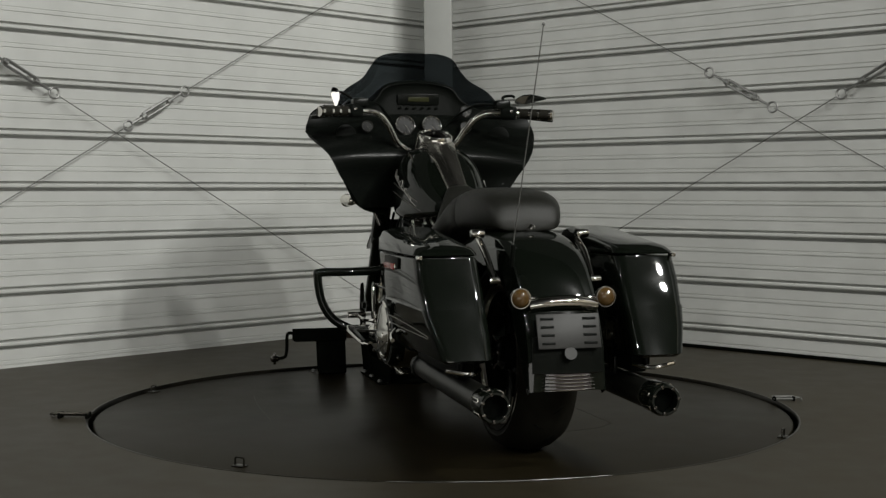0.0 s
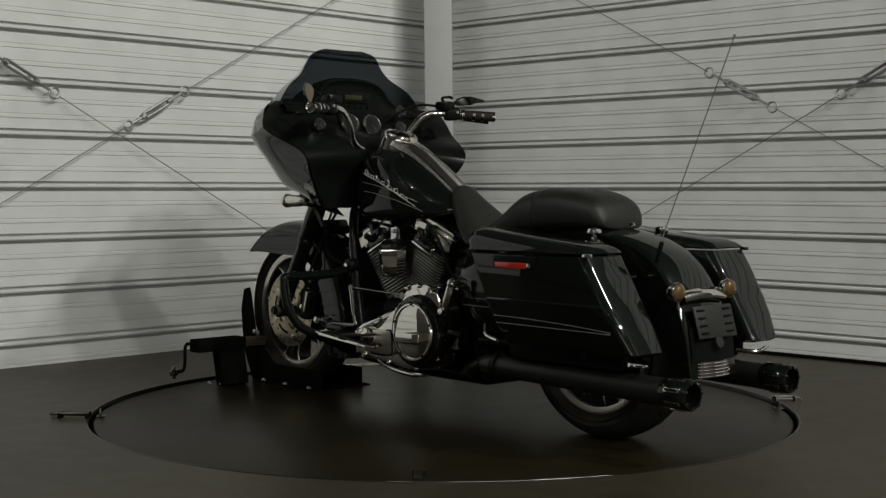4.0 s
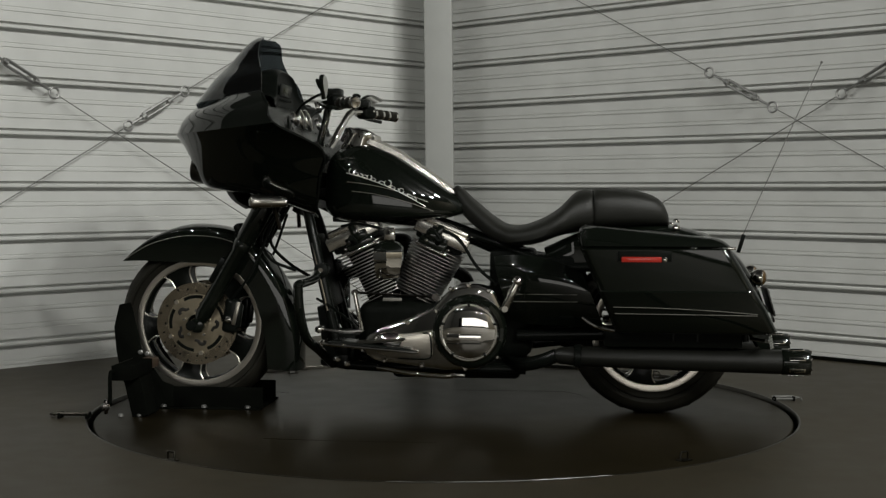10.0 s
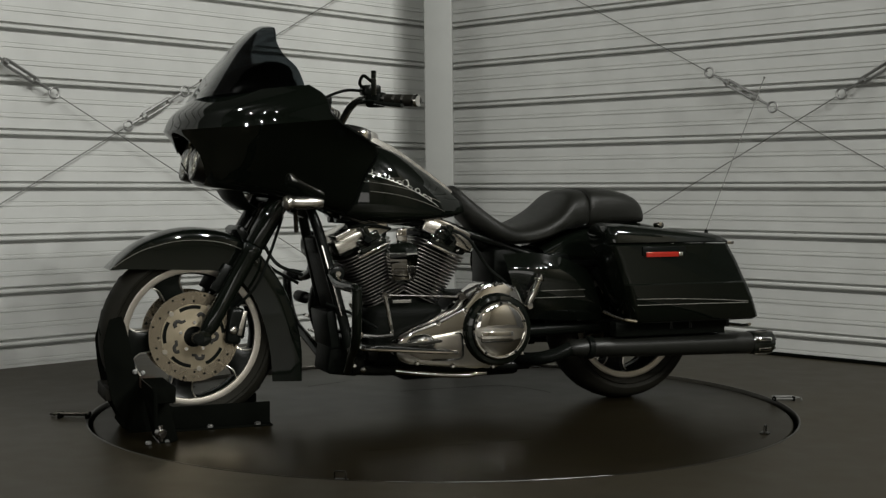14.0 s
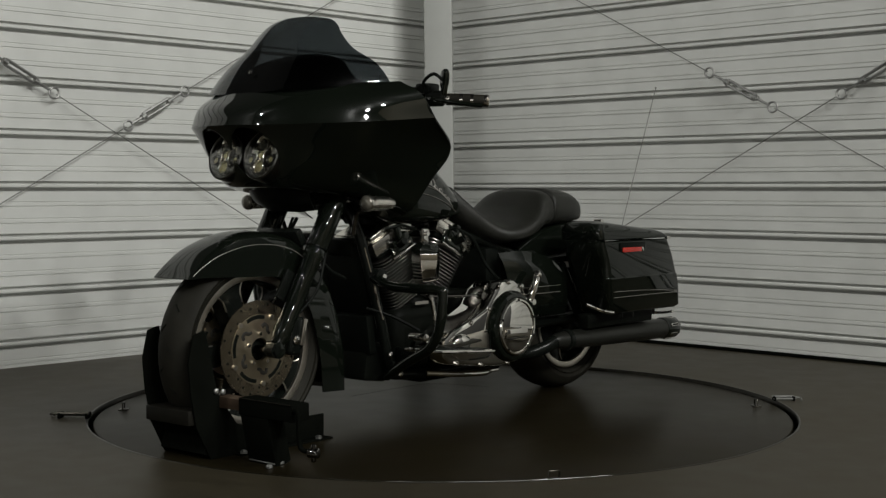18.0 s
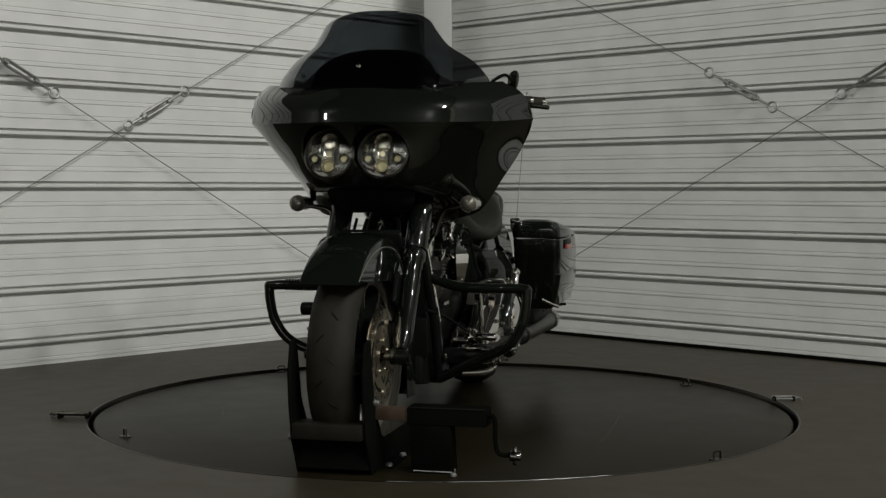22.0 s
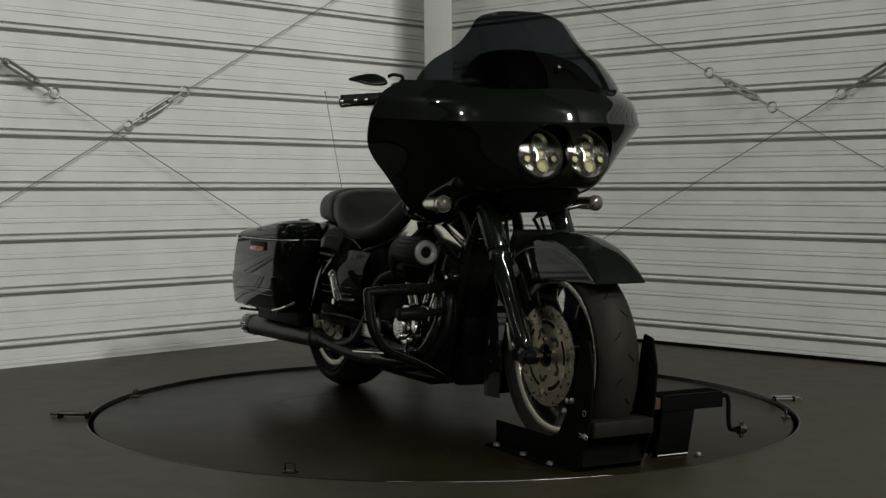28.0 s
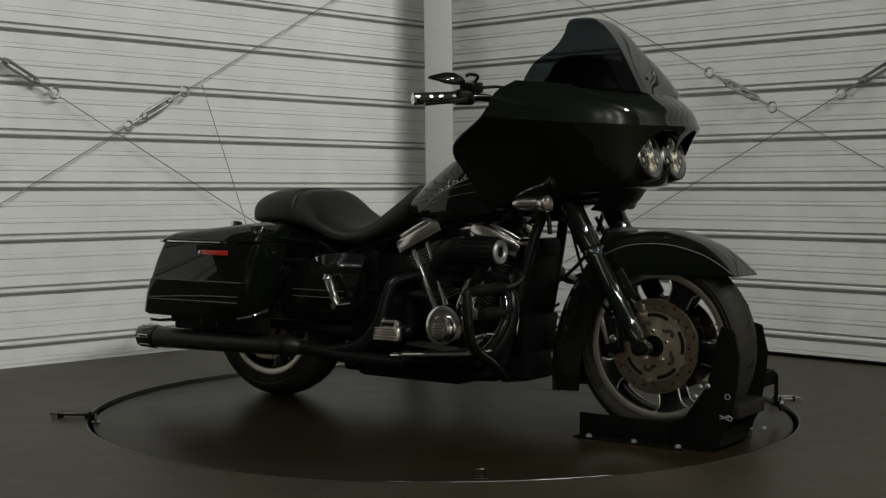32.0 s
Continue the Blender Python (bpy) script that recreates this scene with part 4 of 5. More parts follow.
def cylinder(lean):
    """One finned cylinder with its head; lean: degrees ahead of upright."""
    base = Matrix.Translation(CRANK) @ pose(0, 0, 0, 0, lean, 0)
    put = lambda bm: move(bm, base)
    q = -1 if lean > 0 else 1
    barrel = part("cylinder", put(cyl((0, 0, 0.10), (0, 0, 0.345), 0.062, seg=32)), WRINKLE, engine, "black finned cylinder")
    fin = None
    for k in range(17):
        z = 0.140 + 0.0118 * k
        grow = 1 - 0.012 * (16 - k)
        if fin is None:
            bm = rbox(0.196, 0.205, 0.0027, bev=0.0, seg=1)
            bmesh.ops.bevel(bm, geom=[e for e in bm.edges if abs((e.verts[0].co - e.verts[1].co).normalized().z) > 0.9], offset=0.04, segments=4, affect="EDGES", profile=0.5)
            fin = part("cooling_fin", bm, FIN, barrel)
            fin.matrix_local = base @ Matrix.Translation((0, 0, z)) @ Matrix.Diagonal((grow, grow, 1, 1))
        else:
            like(fin, base @ Matrix.Translation((0, 0, z)) @ Matrix.Diagonal((grow, grow, 1, 1)), barrel)
    head = part("cylinder_head", put(rbox(0.180, 0.185, 0.030, at=(0, 0, 0.352), bev=0.012)), WRINKLE, barrel)
    part("rocker_box", put(join(rbox(0.204, 0.204, 0.048, at=(0, 0, 0.378), bev=0.006, seg=2), rbox(0.176, 0.178, 0.026, at=(0, 0, 0.412), bev=0.009, seg=3))), COVER_ALLOY, barrel, "chrome rocker box cover")
    for sx in (-0.082, 0.082):
        for sy in (-0.07, 0.07):
            part("head_bolt", put(lathe([(0.008, 0), (0.008, 0.008), (0.004, 0.010)], (sx, sy, 0.400), (0, 0, 1), 6)), CHROME, barrel)
    # spark plug and its boot
    part("spark_plug", put(join(cyl((0.0, 0.088, 0.335), (0.0, 0.118, 0.352), 0.009, seg=12), cyl((0, 0.112, 0.348), (0, 0.15, 0.37), 0.012, seg=12))), BLACK, barrel)
    part("coil_cap", put(join(rbox(0.104, 0.030, 0.034, at=(q * 0.016, 0.108, 0.340), bev=0.009, seg=3), rbox(0.048, 0.034, 0.034, at=(q * 0.030, 0.110, 0.366), bev=0.008, seg=2), rbox(0.026, 0.034, 0.058, at=(q * 0.012, 0.108, 0.384), bev=0.006), rbox(0.022, 0.030, 0.024, at=(-q * 0.020, 0.108, 0.362), bev=0.005))), PAINT, barrel, "gloss black cap over the spark plug")
    part("cap_trim", put(rbox(0.120, 0.016, 0.012, at=(q * 0.012, 0.116, 0.321), bev=0.005)), CHROME, barrel, "chrome trim strip")
    for sx in (-0.045, 0.04):
        part("cap_bolt", put(lathe([(0.006, 0), (0.006, 0.004), (0.003, 0.006)], (sx, 0.122, 0.342), (0, 1, 0), 8)), CHROME, barrel)
    part("rocker_seam", put(rbox(0.207, 0.207, 0.003, at=(0, 0, 0.357), bev=0.001)), SATIN, barrel)
    # push rod tubes on the right side
    for dx in (-0.022, 0.022):
        part("pushrod_tube", put(join(cyl((dx, -0.118, 0.075), (dx * 1.5, -0.105, 0.34), 0.011, seg=14), cyl((dx, -0.118, 0.07), (dx, -0.117, 0.10), 0.016, seg=14))), CHROME, barrel, "chrome pushrod tube")
    return barrel


FIN = mat("fin_edges_machined", (0.42, 0.405, 0.385), 0.30, metal=1, grain=0.1, scale=80)
cylinder(25)
cylinder(-25)
part("crankcase", join(rbox(0.30, 0.20, 0.20, at=(0.155, 0, 0.295), bev=0.05, seg=4), rbox(0.26, 0.19, 0.13, at=(0.15, 0, 0.20), bev=0.04, seg=3)), WRINKLE, engine, "black crankcase")
part("gearbox", rbox(0.30, 0.22, 0.23, at=(-0.17, 0, 0.31), bev=0.04, seg=3), WRINKLE, engine, "black gearbox casing")
part("oil_pan", rbox(0.46, 0.20, 0.06, at=(-0.05, 0, 0.150), bev=0.02), WRINKLE, engine)

# primary chaincase on the left: chrome cover that swells round the clutch, black ring and domed derby cover
prim = part("primary_cover", plate([(0.245, 0.285), (0.20, 0.312), (0.10, 0.345), (0.01, 0.385), (-0.035, 0.440), (-0.075, 0.468), (-0.145, 0.470), (-0.195, 0.448), (-0.225, 0.385), (-0.232, 0.31), (-0.222, 0.24), (-0.185, 0.195), (-0.125, 0.172), (-0.04, 0.170), (0.10, 0.186), (0.215, 0.200), (0.250, 0.225), (0.258, 0.255)], 0.13, 0.262, 0.014), CHROME, engine, "polished chrome primary cover")
part("clutch_ring", lathe([(0.128, 0.245), (0.126, 0.275), (0.118, 0.288), (0.106, 0.292), (0.100, 0.288)], (-0.115, 0, 0.307), (0, 1, 0), 56, cap=False), PAINT, prim, "gloss black ring round the derby cover")
derby = part("derby_cover", lathe([(0.101, 0.280), (0.101, 0.296), (0.097, 0.301), (0.092, 0.301), (0.090, 0.297), (0.080, 0.301), (0.055, 0.3055), (0.025, 0.308), (0.001, 0.3085)], (-0.115, 0, 0.307), (0, 1, 0), 64), CHROME, prim, "domed chrome derby cover")
part("derby_band", rbox(0.118, 0.004, 0.032, at=(-0.099, 0.3075, 0.286), bev=0.0015), CHROME, derby)
part("band_groove", rbox(0.118, 0.0046, 0.003, at=(-0.099, 0.3080, 0.269), bev=0.0005), SATIN, derby)
for k in range(5):
    a = radians(72 * k + 90)
    part("derby_screw", lathe([(0.005, 0), (0.005, 0.003), (0.002, 0.005)], (-0.115 + 0.0945 * math.cos(a), 0.300, 0.307 + 0.0945 * math.sin(a)), (0, 1, 0), 10), SATIN, derby)
inspection = part("inspection_cover", plate([(0.02, 0.305), (0.15, 0.292), (0.205, 0.275), (0.210, 0.235), (0.16, 0.212), (0.03, 0.208), (0.012, 0.225), (0.012, 0.292)], 0.258, 0.274, 0.006), ALU, prim, "flat brushed inspection cover")
part("inspection_seam", tube([(0.045, 0.276, 0.300), (0.022, 0.276, 0.296), (0.016, 0.276, 0.250), (0.020, 0.276, 0.216), (0.06, 0.276, 0.210), (0.13, 0.276, 0.212)], 0.0026, 6, 4), SATIN, prim)
part("starter_cover", ball((0.165, 0.268, 0.272), 0.052, 0.022, 0.030), CHROME, prim, "chrome domed cover")
for x, z in ((0.235, 0.262), (0.10, 0.335), (0.0, 0.376), (-0.05, 0.452), (-0.11, 0.464), (-0.18, 0.446), (-0.220, 0.35), (-0.21, 0.22), (-0.10, 0.178), (0.05, 0.186), (0.18, 0.202)):
    part("cover_bolt", lathe([(0.0085, 0), (0.0085, 0.008), (0.005, 0.012), (0.001, 0.012)], (x, 0.258, z), (0, 1, 0), 8), CHROME, prim)

# right side: cam cover, oil pump, starter, clutch cover
part("cam_chest", rbox(0.17, 0.06, 0.13, at=(0.165, -0.115, 0.30), bev=0.03, seg=3), WRINKLE, engine, "black cam chest")
part("cam_cover", lathe([(0.078, -0.115), (0.078, -0.140), (0.073, -0.150), (0.060, -0.155), (0.050, -0.153), (0.001, -0.153)], (0.166, -0.030, 0.326), (0, 1, 0), 40), CHROME, engine, "round chrome cam cover")
part("points_cover", lathe([(0.042, -0.150), (0.042, -0.168), (0.036, -0.174), (0.001, -0.176)], (0.166, -0.036, 0.323), (0, 1, 0), 36), SATIN_CHROME, engine, "round chrome timing cover")
for k in range(4):
    part("timing_rib", rbox(0.05 - 0.008 * abs(k - 1.5), 0.004, 0.004, at=(0.166, -0.2125, 0.308 + 0.010 * k), bev=0.001), CHROME, engine)
for dx in (-0.055, -0.01, 0.06, 0.10):
    part("lifter_block", join(rbox(0.045, 0.05, 0.04, at=(0.18 + dx * 0.9, -0.125, 0.375), turn=(0, dx * 300, 0), bev=0.008)), CHROME, engine)
part("starter_motor", join(cyl((-0.02, -0.14, 0.30), (-0.14, -0.14, 0.30), 0.030, seg=24, bev=0.004), ball((-0.02, -0.14, 0.30), 0.03)), SATIN, engine)
part("gearbox_cover", join(rbox(0.118, 0.03, 0.056, at=(-0.052, -0.208, 0.293), bev=0.014, seg=3), rbox(0.075, 0.02, 0.012, at=(-0.045, -0.206, 0.336), bev=0.004), rbox(0.020, 0.02, 0.03, at=(-0.010, -0.205, 0.322), bev=0.005)), ALU, engine, "ribbed bright gearbox cover")
for k in range(5):
    part("cover_rib", rbox(0.104, 0.006, 0.0045, at=(-0.052, -0.2245, 0.275 + 0.0095 * k), bev=0.0015), ALU, engine)

# horn cover between the cylinders, on the left
shield = []
for z, w, ridge in ((0.474, 0.030, 0.158), (0.482, 0.041, 0.168), (0.540, 0.050, 0.180), (0.566, 0.052, 0.182), (0.572, 0.050, 0.178)):
    shield.append([Vector((0.186 - w, 0.110, z)), Vector((0.186 - w, 0.150, z)), Vector((0.186, ridge, z)), Vector((0.186 + w, 0.150, z)), Vector((0.186 + w, 0.110, z))])
horn = part("horn_cover", rings(shield), CHROME, engine, "chrome shield-shaped horn cover with a centre ridge")
dome = []
for z, w, ridge in ((0.573, 0.051, 0.179), (0.588, 0.050, 0.170), (0.602, 0.036, 0.150), (0.608, 0.020, 0.135)):
    dome.append([Vector((0.186 - w, 0.108, z)), Vector((0.186 - w, 0.148, z)), Vector((0.186, ridge, z)), Vector((0.186 + w, 0.148, z)), Vector((0.186 + w, 0.108, z))])
part("horn_top", rings(dome), PAINT, horn, "gloss black top of the horn cover")
part("horn_bracket", join(rbox(0.040, 0.012, 0.050, at=(0.183, 0.12, 0.632), bev=0.016), cyl((0.180, 0.118, 0.640), (0.180, 0.135, 0.640), 0.008, seg=12)), CHROME, horn)

# forward-facing air intake on the right
intake = part("air_intake", join(tube([(0.15, -0.10, 0.50), (0.17, -0.19, 0.53), (0.24, -0.228, 0.585), (0.30, -0.236, 0.588)], 0.044, 20, 5), cyl((0.29, -0.236, 0.590), (0.43, -0.236, 0.590), 0.047, seg=28, bev=0.006)), BLACK, engine, "black forward-facing air intake with a grey ring")
part("cleaner_body", join(rbox(0.14, 0.110, 0.140, at=(0.208, -0.178, 0.556), bev=0.042, seg=4), rbox(0.10, 0.06, 0.10, at=(0.25, -0.215, 0.560), bev=0.03, seg=3)), BLACK, intake, "black air cleaner body")
part("filter_ring", lathe([(0.0175, -0.004), (0.018, 0.004), (0.023, 0.009), (0.034, 0.009), (0.039, 0.005), (0.040, -0.002)], (0.430, -0.236, 0.590), (1, 0, 0), 32, cap=False), DULL_RING, intake, "dull grey ring at the mouth of the filter")
part("filter_bore", lathe([(0.018, 0.0005), (0.012, 0.001), (0.001, 0.001)], (0.430, -0.236, 0.590), (1, 0, 0), 28), BLACK, intake)
for k in range(18):
    a = 2 * math.pi * k / 18
    part("filter_pleat", rbox(0.12, 0.006, 0.004, at=(0.36, -0.236 + 0.0475 * math.cos(a), 0.590 + 0.0475 * math.sin(a)), turn=(math.degrees(a) - 90, 0, 0), bev=0.001), BLACK, intake)

# ---- frame, bars and guards ----
chassis = new("frame")
chassis.parent = bike
for s in (-1, 1):
    part("down_tube", tube([(0.50, s * 0.045, 0.74), (0.47, s * 0.085, 0.64), (0.40, s * 0.115, 0.36), (0.355, s * 0.120, 0.20), (0.28, s * 0.125, 0.165), (-0.30, s * 0.125, 0.160)], 0.018, 14, 6), SATIN, chassis, "black frame tube")
    if s > 0:
        part("tube_trim", tube([(0.465, s * 0.104, 0.60), (0.43, s * 0.121, 0.46), (0.405, s * 0.132, 0.36)], 0.005, 8, 4), CHROME, chassis, "bright strip on the frame tube")
    part("seat_rail", tube([(0.40, s * 0.04, 0.69), (0.10, s * 0.045, 0.675), (-0.15, s * 0.060, 0.615), (-0.30, s * 0.11, 0.56), (-0.42, s * 0.12, 0.52), (-0.70, s * 0.15, 0.53)], 0.016, 12, 5), SATIN, chassis)
    part("swingarm", join(tube([(-0.27, s * 0.115, 0.28), (-0.45, s * 0.120, 0.285), (-0.74, s * 0.118, 0.293)], 0.024, 12, 4), cyl((-0.74, s * 0.10, 0.293), (-0.74, s * 0.135, 0.293), 0.026, seg=20)), SATIN, chassis)
    part("shock_absorber", join(cyl((-0.55, s * 0.17, 0.50), (-0.68, s * 0.17, 0.31), 0.022, seg=16)), SATIN, chassis)
part("front_dam", join(rbox(0.028, 0.176, 0.250, at=(0.432, 0, 0.490), turn=(0, 14, 0), bev=0.008), rbox(0.035, 0.12, 0.06, at=(0.462, 0, 0.60), turn=(0, 14, 0), bev=0.010)), WRINKLE, chassis, "black panel between the frame tubes")
part("backbone", join(tube([(0.52, 0, 0.80), (0.30, 0, 0.74), (0.0, 0, 0.66), (-0.20, 0, 0.58)], 0.028, 14, 5)), SATIN, chassis)
part("headstock", cyl((0.525, 0, 0.70), (0.455, 0, 0.86), 0.040, seg=20), SATIN, chassis)
part("battery_box", join(rbox(0.24, 0.26, 0.20, at=(-0.35, 0, 0.46), bev=0.02), rbox(0.16, 0.22, 0.16, at=(-0.25, 0, 0.50), bev=0.02)), BLACK, chassis, "black battery box")
part("oil_cooler", rbox(0.035, 0.20, 0.13, at=(0.425, 0, 0.31), turn=(0, 8, 0), bev=0.006), BLACK, chassis, "black finned oil cooler")
part("regulator", rbox(0.12, 0.17, 0.13, at=(0.378, 0, 0.212), turn=(0, -8, 0), bev=0.014), WRINKLE, chassis)


def crash_bar(s):
    pts = [(0.435, s * 0.125, 0.50), (0.440, s * 0.20, 0.478), (0.445, s * 0.30, 0.474), (0.445, s * 0.40, 0.474), (0.445, s * 0.436 - 0.008, 0.470)]
    low = [(0.445, s * 0.436 - 0.008, 0.470), (0.445, s * 0.432 - 0.008, 0.42), (0.440, s * 0.415 - 0.008, 0.35), (0.430, s * 0.365 - 0.006, 0.285), (0.410, s * 0.25, 0.232), (0.385, s * 0.13, 0.170)]
    bar = part("crash_bar", join(tube(pts, 0.0165, 14, 5), tube(low, 0.0165, 14, 6), ball((0.445, s * 0.436 - 0.008, 0.470), 0.0168)), PAINT, chassis, "gloss black engine guard bar")
    if s < 0:
        for k in range(14):
            y = 0.245 + 0.0105 * k
            part("grip_ridge", lathe([(0.0165, -0.003), (0.0195, -0.001), (0.0195, 0.001), (0.0165, 0.003)], (0.444, s * y, 0.475), (0, 1, 0), 14, cap=False), BLACK, bar)
    part("bar_clamp", join(cyl((0.425, s * 0.11, 0.505), (0.425, s * 0.15, 0.505), 0.026, seg=18, bev=0.004)), SATIN, bar)
    part("clamp_bolt", cyl((0.425, s * 0.15, 0.505), (0.425, s * 0.16, 0.505), 0.010, seg=6), CHROME, bar)


crash_bar(1)
crash_bar(-1)


def footboard(s):
    b = part("footboard", plate([(0.385, 0.258), (0.37, 0.272), (0.34, 0.276), (0.08, 0.250), (0.072, 0.243), (0.085, 0.236), (0.35, 0.256)], s * 0.215, s * 0.325, 0.004), SATIN, bike, "rider footboard with a black rubber pad")
    part("footboard_edge", tube([(0.39, s * 0.22, 0.268), (0.392, s * 0.30, 0.268), (0.36, s * 0.330, 0.264), (0.08, s * 0.330, 0.241), (0.068, s * 0.30, 0.241)], 0.006, 8, 4), CHROME, b, "chrome edge of the footboard")
    part("rubber_pad", rbox(0.24, 0.085, 0.008, at=(0.225, s * 0.27, 0.269), turn=(0, 5, 0), bev=0.003), RUBBER, b)
    part("board_bracket", rbox(0.04, 0.12, 0.05, at=(0.33, s * 0.19, 0.24), bev=0.008), SATIN, b)
    part("board_bracket", rbox(0.04, 0.12, 0.03, at=(0.14, s * 0.19, 0.225), bev=0.008), SATIN, b)


footboard(1)
footboard(-1)
# gear linkage on the left, brake pedal on the right
part("shift_rod", join(tube([(0.287, 0.235, 0.434), (0.01, 0.225, 0.421)], 0.0045, 8, 1), cyl((0.287, 0.225, 0.434), (0.287, 0.245, 0.434), 0.012, seg=14), cyl((0.005, 0.215, 0.421), (0.005, 0.240, 0.421), 0.013, seg=14), cyl((-0.022, 0.20, 0.415), (-0.022, 0.236, 0.415), 0.009, seg=14)), DARK_CHROME, bike, "slim gear linkage rod")
part("shift_lever", join(tube([(0.287, 0.242, 0.434), (0.277, 0.244, 0.385), (0.268, 0.244, 0.335)], 0.008, 10, 3), tube([(0.268, 0.244, 0.335), (0.262, 0.238, 0.30)], 0.008, 10, 1), tube([(0.262, 0.245, 0.300), (0.33, 0.27, 0.300), (0.40, 0.285, 0.310)], 0.007, 8, 4), cyl((0.40, 0.25, 0.312), (0.40, 0.32, 0.312), 0.013, seg=16, bev=0.003)), CHROME, bike, "chrome gear lever")
part("brake_pedal", join(tube([(0.24, -0.24, 0.24), (0.33, -0.26, 0.27), (0.40, -0.28, 0.315)], 0.008, 8, 4), rbox(0.03, 0.075, 0.012, at=(0.405, -0.285, 0.322), turn=(0, -25, 0), bev=0.004)), CHROME, bike, "chrome brake pedal")
part("highway_peg", join(cyl((0.43, -0.235, 0.395), (0.43, -0.335, 0.395), 0.022, seg=18, bev=0.006), tube([(0.425, -0.15, 0.40), (0.43, -0.24, 0.395)], 0.012, 10, 1)), BLACK, bike, "black rubber foot peg")
for s in (-1, 1):
    peg = part("passenger_peg", join(cyl((-0.275, s * 0.262, 0.475), (-0.235, s * 0.258, 0.385), 0.015, seg=16, bev=0.003), ball((-0.278, s * 0.262, 0.480), 0.018), cyl((-0.236, s * 0.20, 0.385), (-0.236, s * 0.28, 0.385), 0.011, seg=12)), CHROME, bike, "folded chrome passenger foot peg")

part("case_plate", rbox(0.068, 0.003, 0.011, at=(0.176, 0.1018, 0.400), bev=0.001), PINSTRIPE, engine, "pale strip on the crankcase")
for x, z in ((0.381, 0.241), (0.367, 0.189), (0.333, 0.173)):
    part("bracket_bolt", lathe([(0.011, 0), (0.011, 0.006), (0.006, 0.010), (0.001, 0.010)], (x, 0.142, z), (0, 1, 0), 10), CHROME, bike)
part("jiffy_bracket", rbox(0.045, 0.03, 0.06, at=(0.350, 0.132, 0.190), bev=0.008), SATIN, bike)
# side stand, folded
part("side_stand", join(tube([(0.22, 0.16, 0.165), (0.10, 0.20, 0.152), (-0.02, 0.215, 0.145), (-0.06, 0.215, 0.150)], 0.010, 10, 4), rbox(0.05, 0.03, 0.012, at=(-0.07, 0.215, 0.150), bev=0.004)), CHROME, bike, "folded chrome side stand")

# ---- exhaust ----
def muffler(s):
    y = s * 0.245
    m = part("muffler", lathe([(0.020, 0), (0.028, 0.015), (0.034, 0.07), (0.038, 0.30), (0.041, 0.74), (0.041, 0.765)], (-0.405, y, 0.226), (-1, 0, -0.016), 32), MUFFLER, bike, "satin black muffler")
    tip = part("muffler_tip", lathe([(0.042, 0.0), (0.0445, 0.006), (0.0445, 0.088), (0.041, 0.094), (0.035, 0.094), (0.034, 0.05), (0.001, 0.05)], (-1.160, y, 0.215), (-1, 0, -0.016), 36), PAINT, m, "black slotted muffler tip")
    for k in range(7):
        a = 2 * math.pi * k / 7 + 0.35
        part("slot_edge", rbox(0.054, 0.013, 0.004, at=(-1.208, y + 0.0450 * math.cos(a), 0.2145 + 0.0450 * math.sin(a)), turn=(math.degrees(a) - 90, 0, 0), bev=0.0015), CHROME, tip, "bright edge of a slot")
        part("slot", rbox(0.044, 0.007, 0.003, at=(-1.208, y + 0.0466 * math.cos(a), 0.2145 + 0.0466 * math.sin(a)), turn=(math.degrees(a) - 90, 0, 0), bev=0.0008), BLACK, tip)
        part("end_lug", rbox(0.012, 0.008, 0.011, at=(-1.252, y + 0.0375 * math.cos(a), 0.2140 + 0.0375 * math.sin(a)), turn=(math.degrees(a) - 90, 0, 0), bev=0.002), DARK_CHROME, tip)
    part("tip_bore", lathe([(0.0335, 0.060), (0.001, 0.060)], (-1.160, y, 0.215), (-1, 0, -0.016), 28), BLACK, tip)
    part("muffler_clamp", lathe([(0.036, 0), (0.041, 0.003), (0.041, 0.022), (0.036, 0.025)], (-0.47, y, 0.225), (-1, 0, -0.016), 28), SATIN, m)
    part("muffler_bracket", rbox(0.05, 0.012, 0.07, at=(-0.92, s * 0.225, 0.265), bev=0.004), SATIN, m)
    return m


muffler(1)
muffler(-1)
part("exhaust_pipe", join(tube([(0.30, -0.11, 0.50), (0.40, -0.135, 0.46), (0.415, -0.155, 0.34), (0.33, -0.20, 0.225), (0.10, -0.215, 0.200), (-0.20, -0.235, 0.205), (-0.41, -0.245, 0.226)], 0.024, 16, 6)), SATIN, bike, "black right exhaust pipe")
part("rear_exhaust_pipe", join(tube([(0.02, -0.11, 0.50), (-0.06, -0.17, 0.46), (-0.09, -0.20, 0.34), (-0.16, -0.22, 0.25), (-0.30, -0.236, 0.215)], 0.024, 16, 6)), SATIN, bike, "black rear exhaust pipe")
part("crossover_pipe", join(tube([(-0.16, -0.20, 0.215), (-0.22, -0.05, 0.185), (-0.25, 0.10, 0.180), (-0.30, 0.20, 0.188), (-0.36, 0.235, 0.205), (-0.41, 0.245, 0.226)], 0.024, 16, 6)), SATIN, bike, "black crossover exhaust pipe")
part("heat_shield", join(tube([(0.405, -0.170, 0.44), (0.418, -0.185, 0.36), (0.36, -0.215, 0.262), (0.26, -0.235, 0.225), (0.05, -0.242, 0.212)], 0.018, 12, 5)), PAINT, bike)

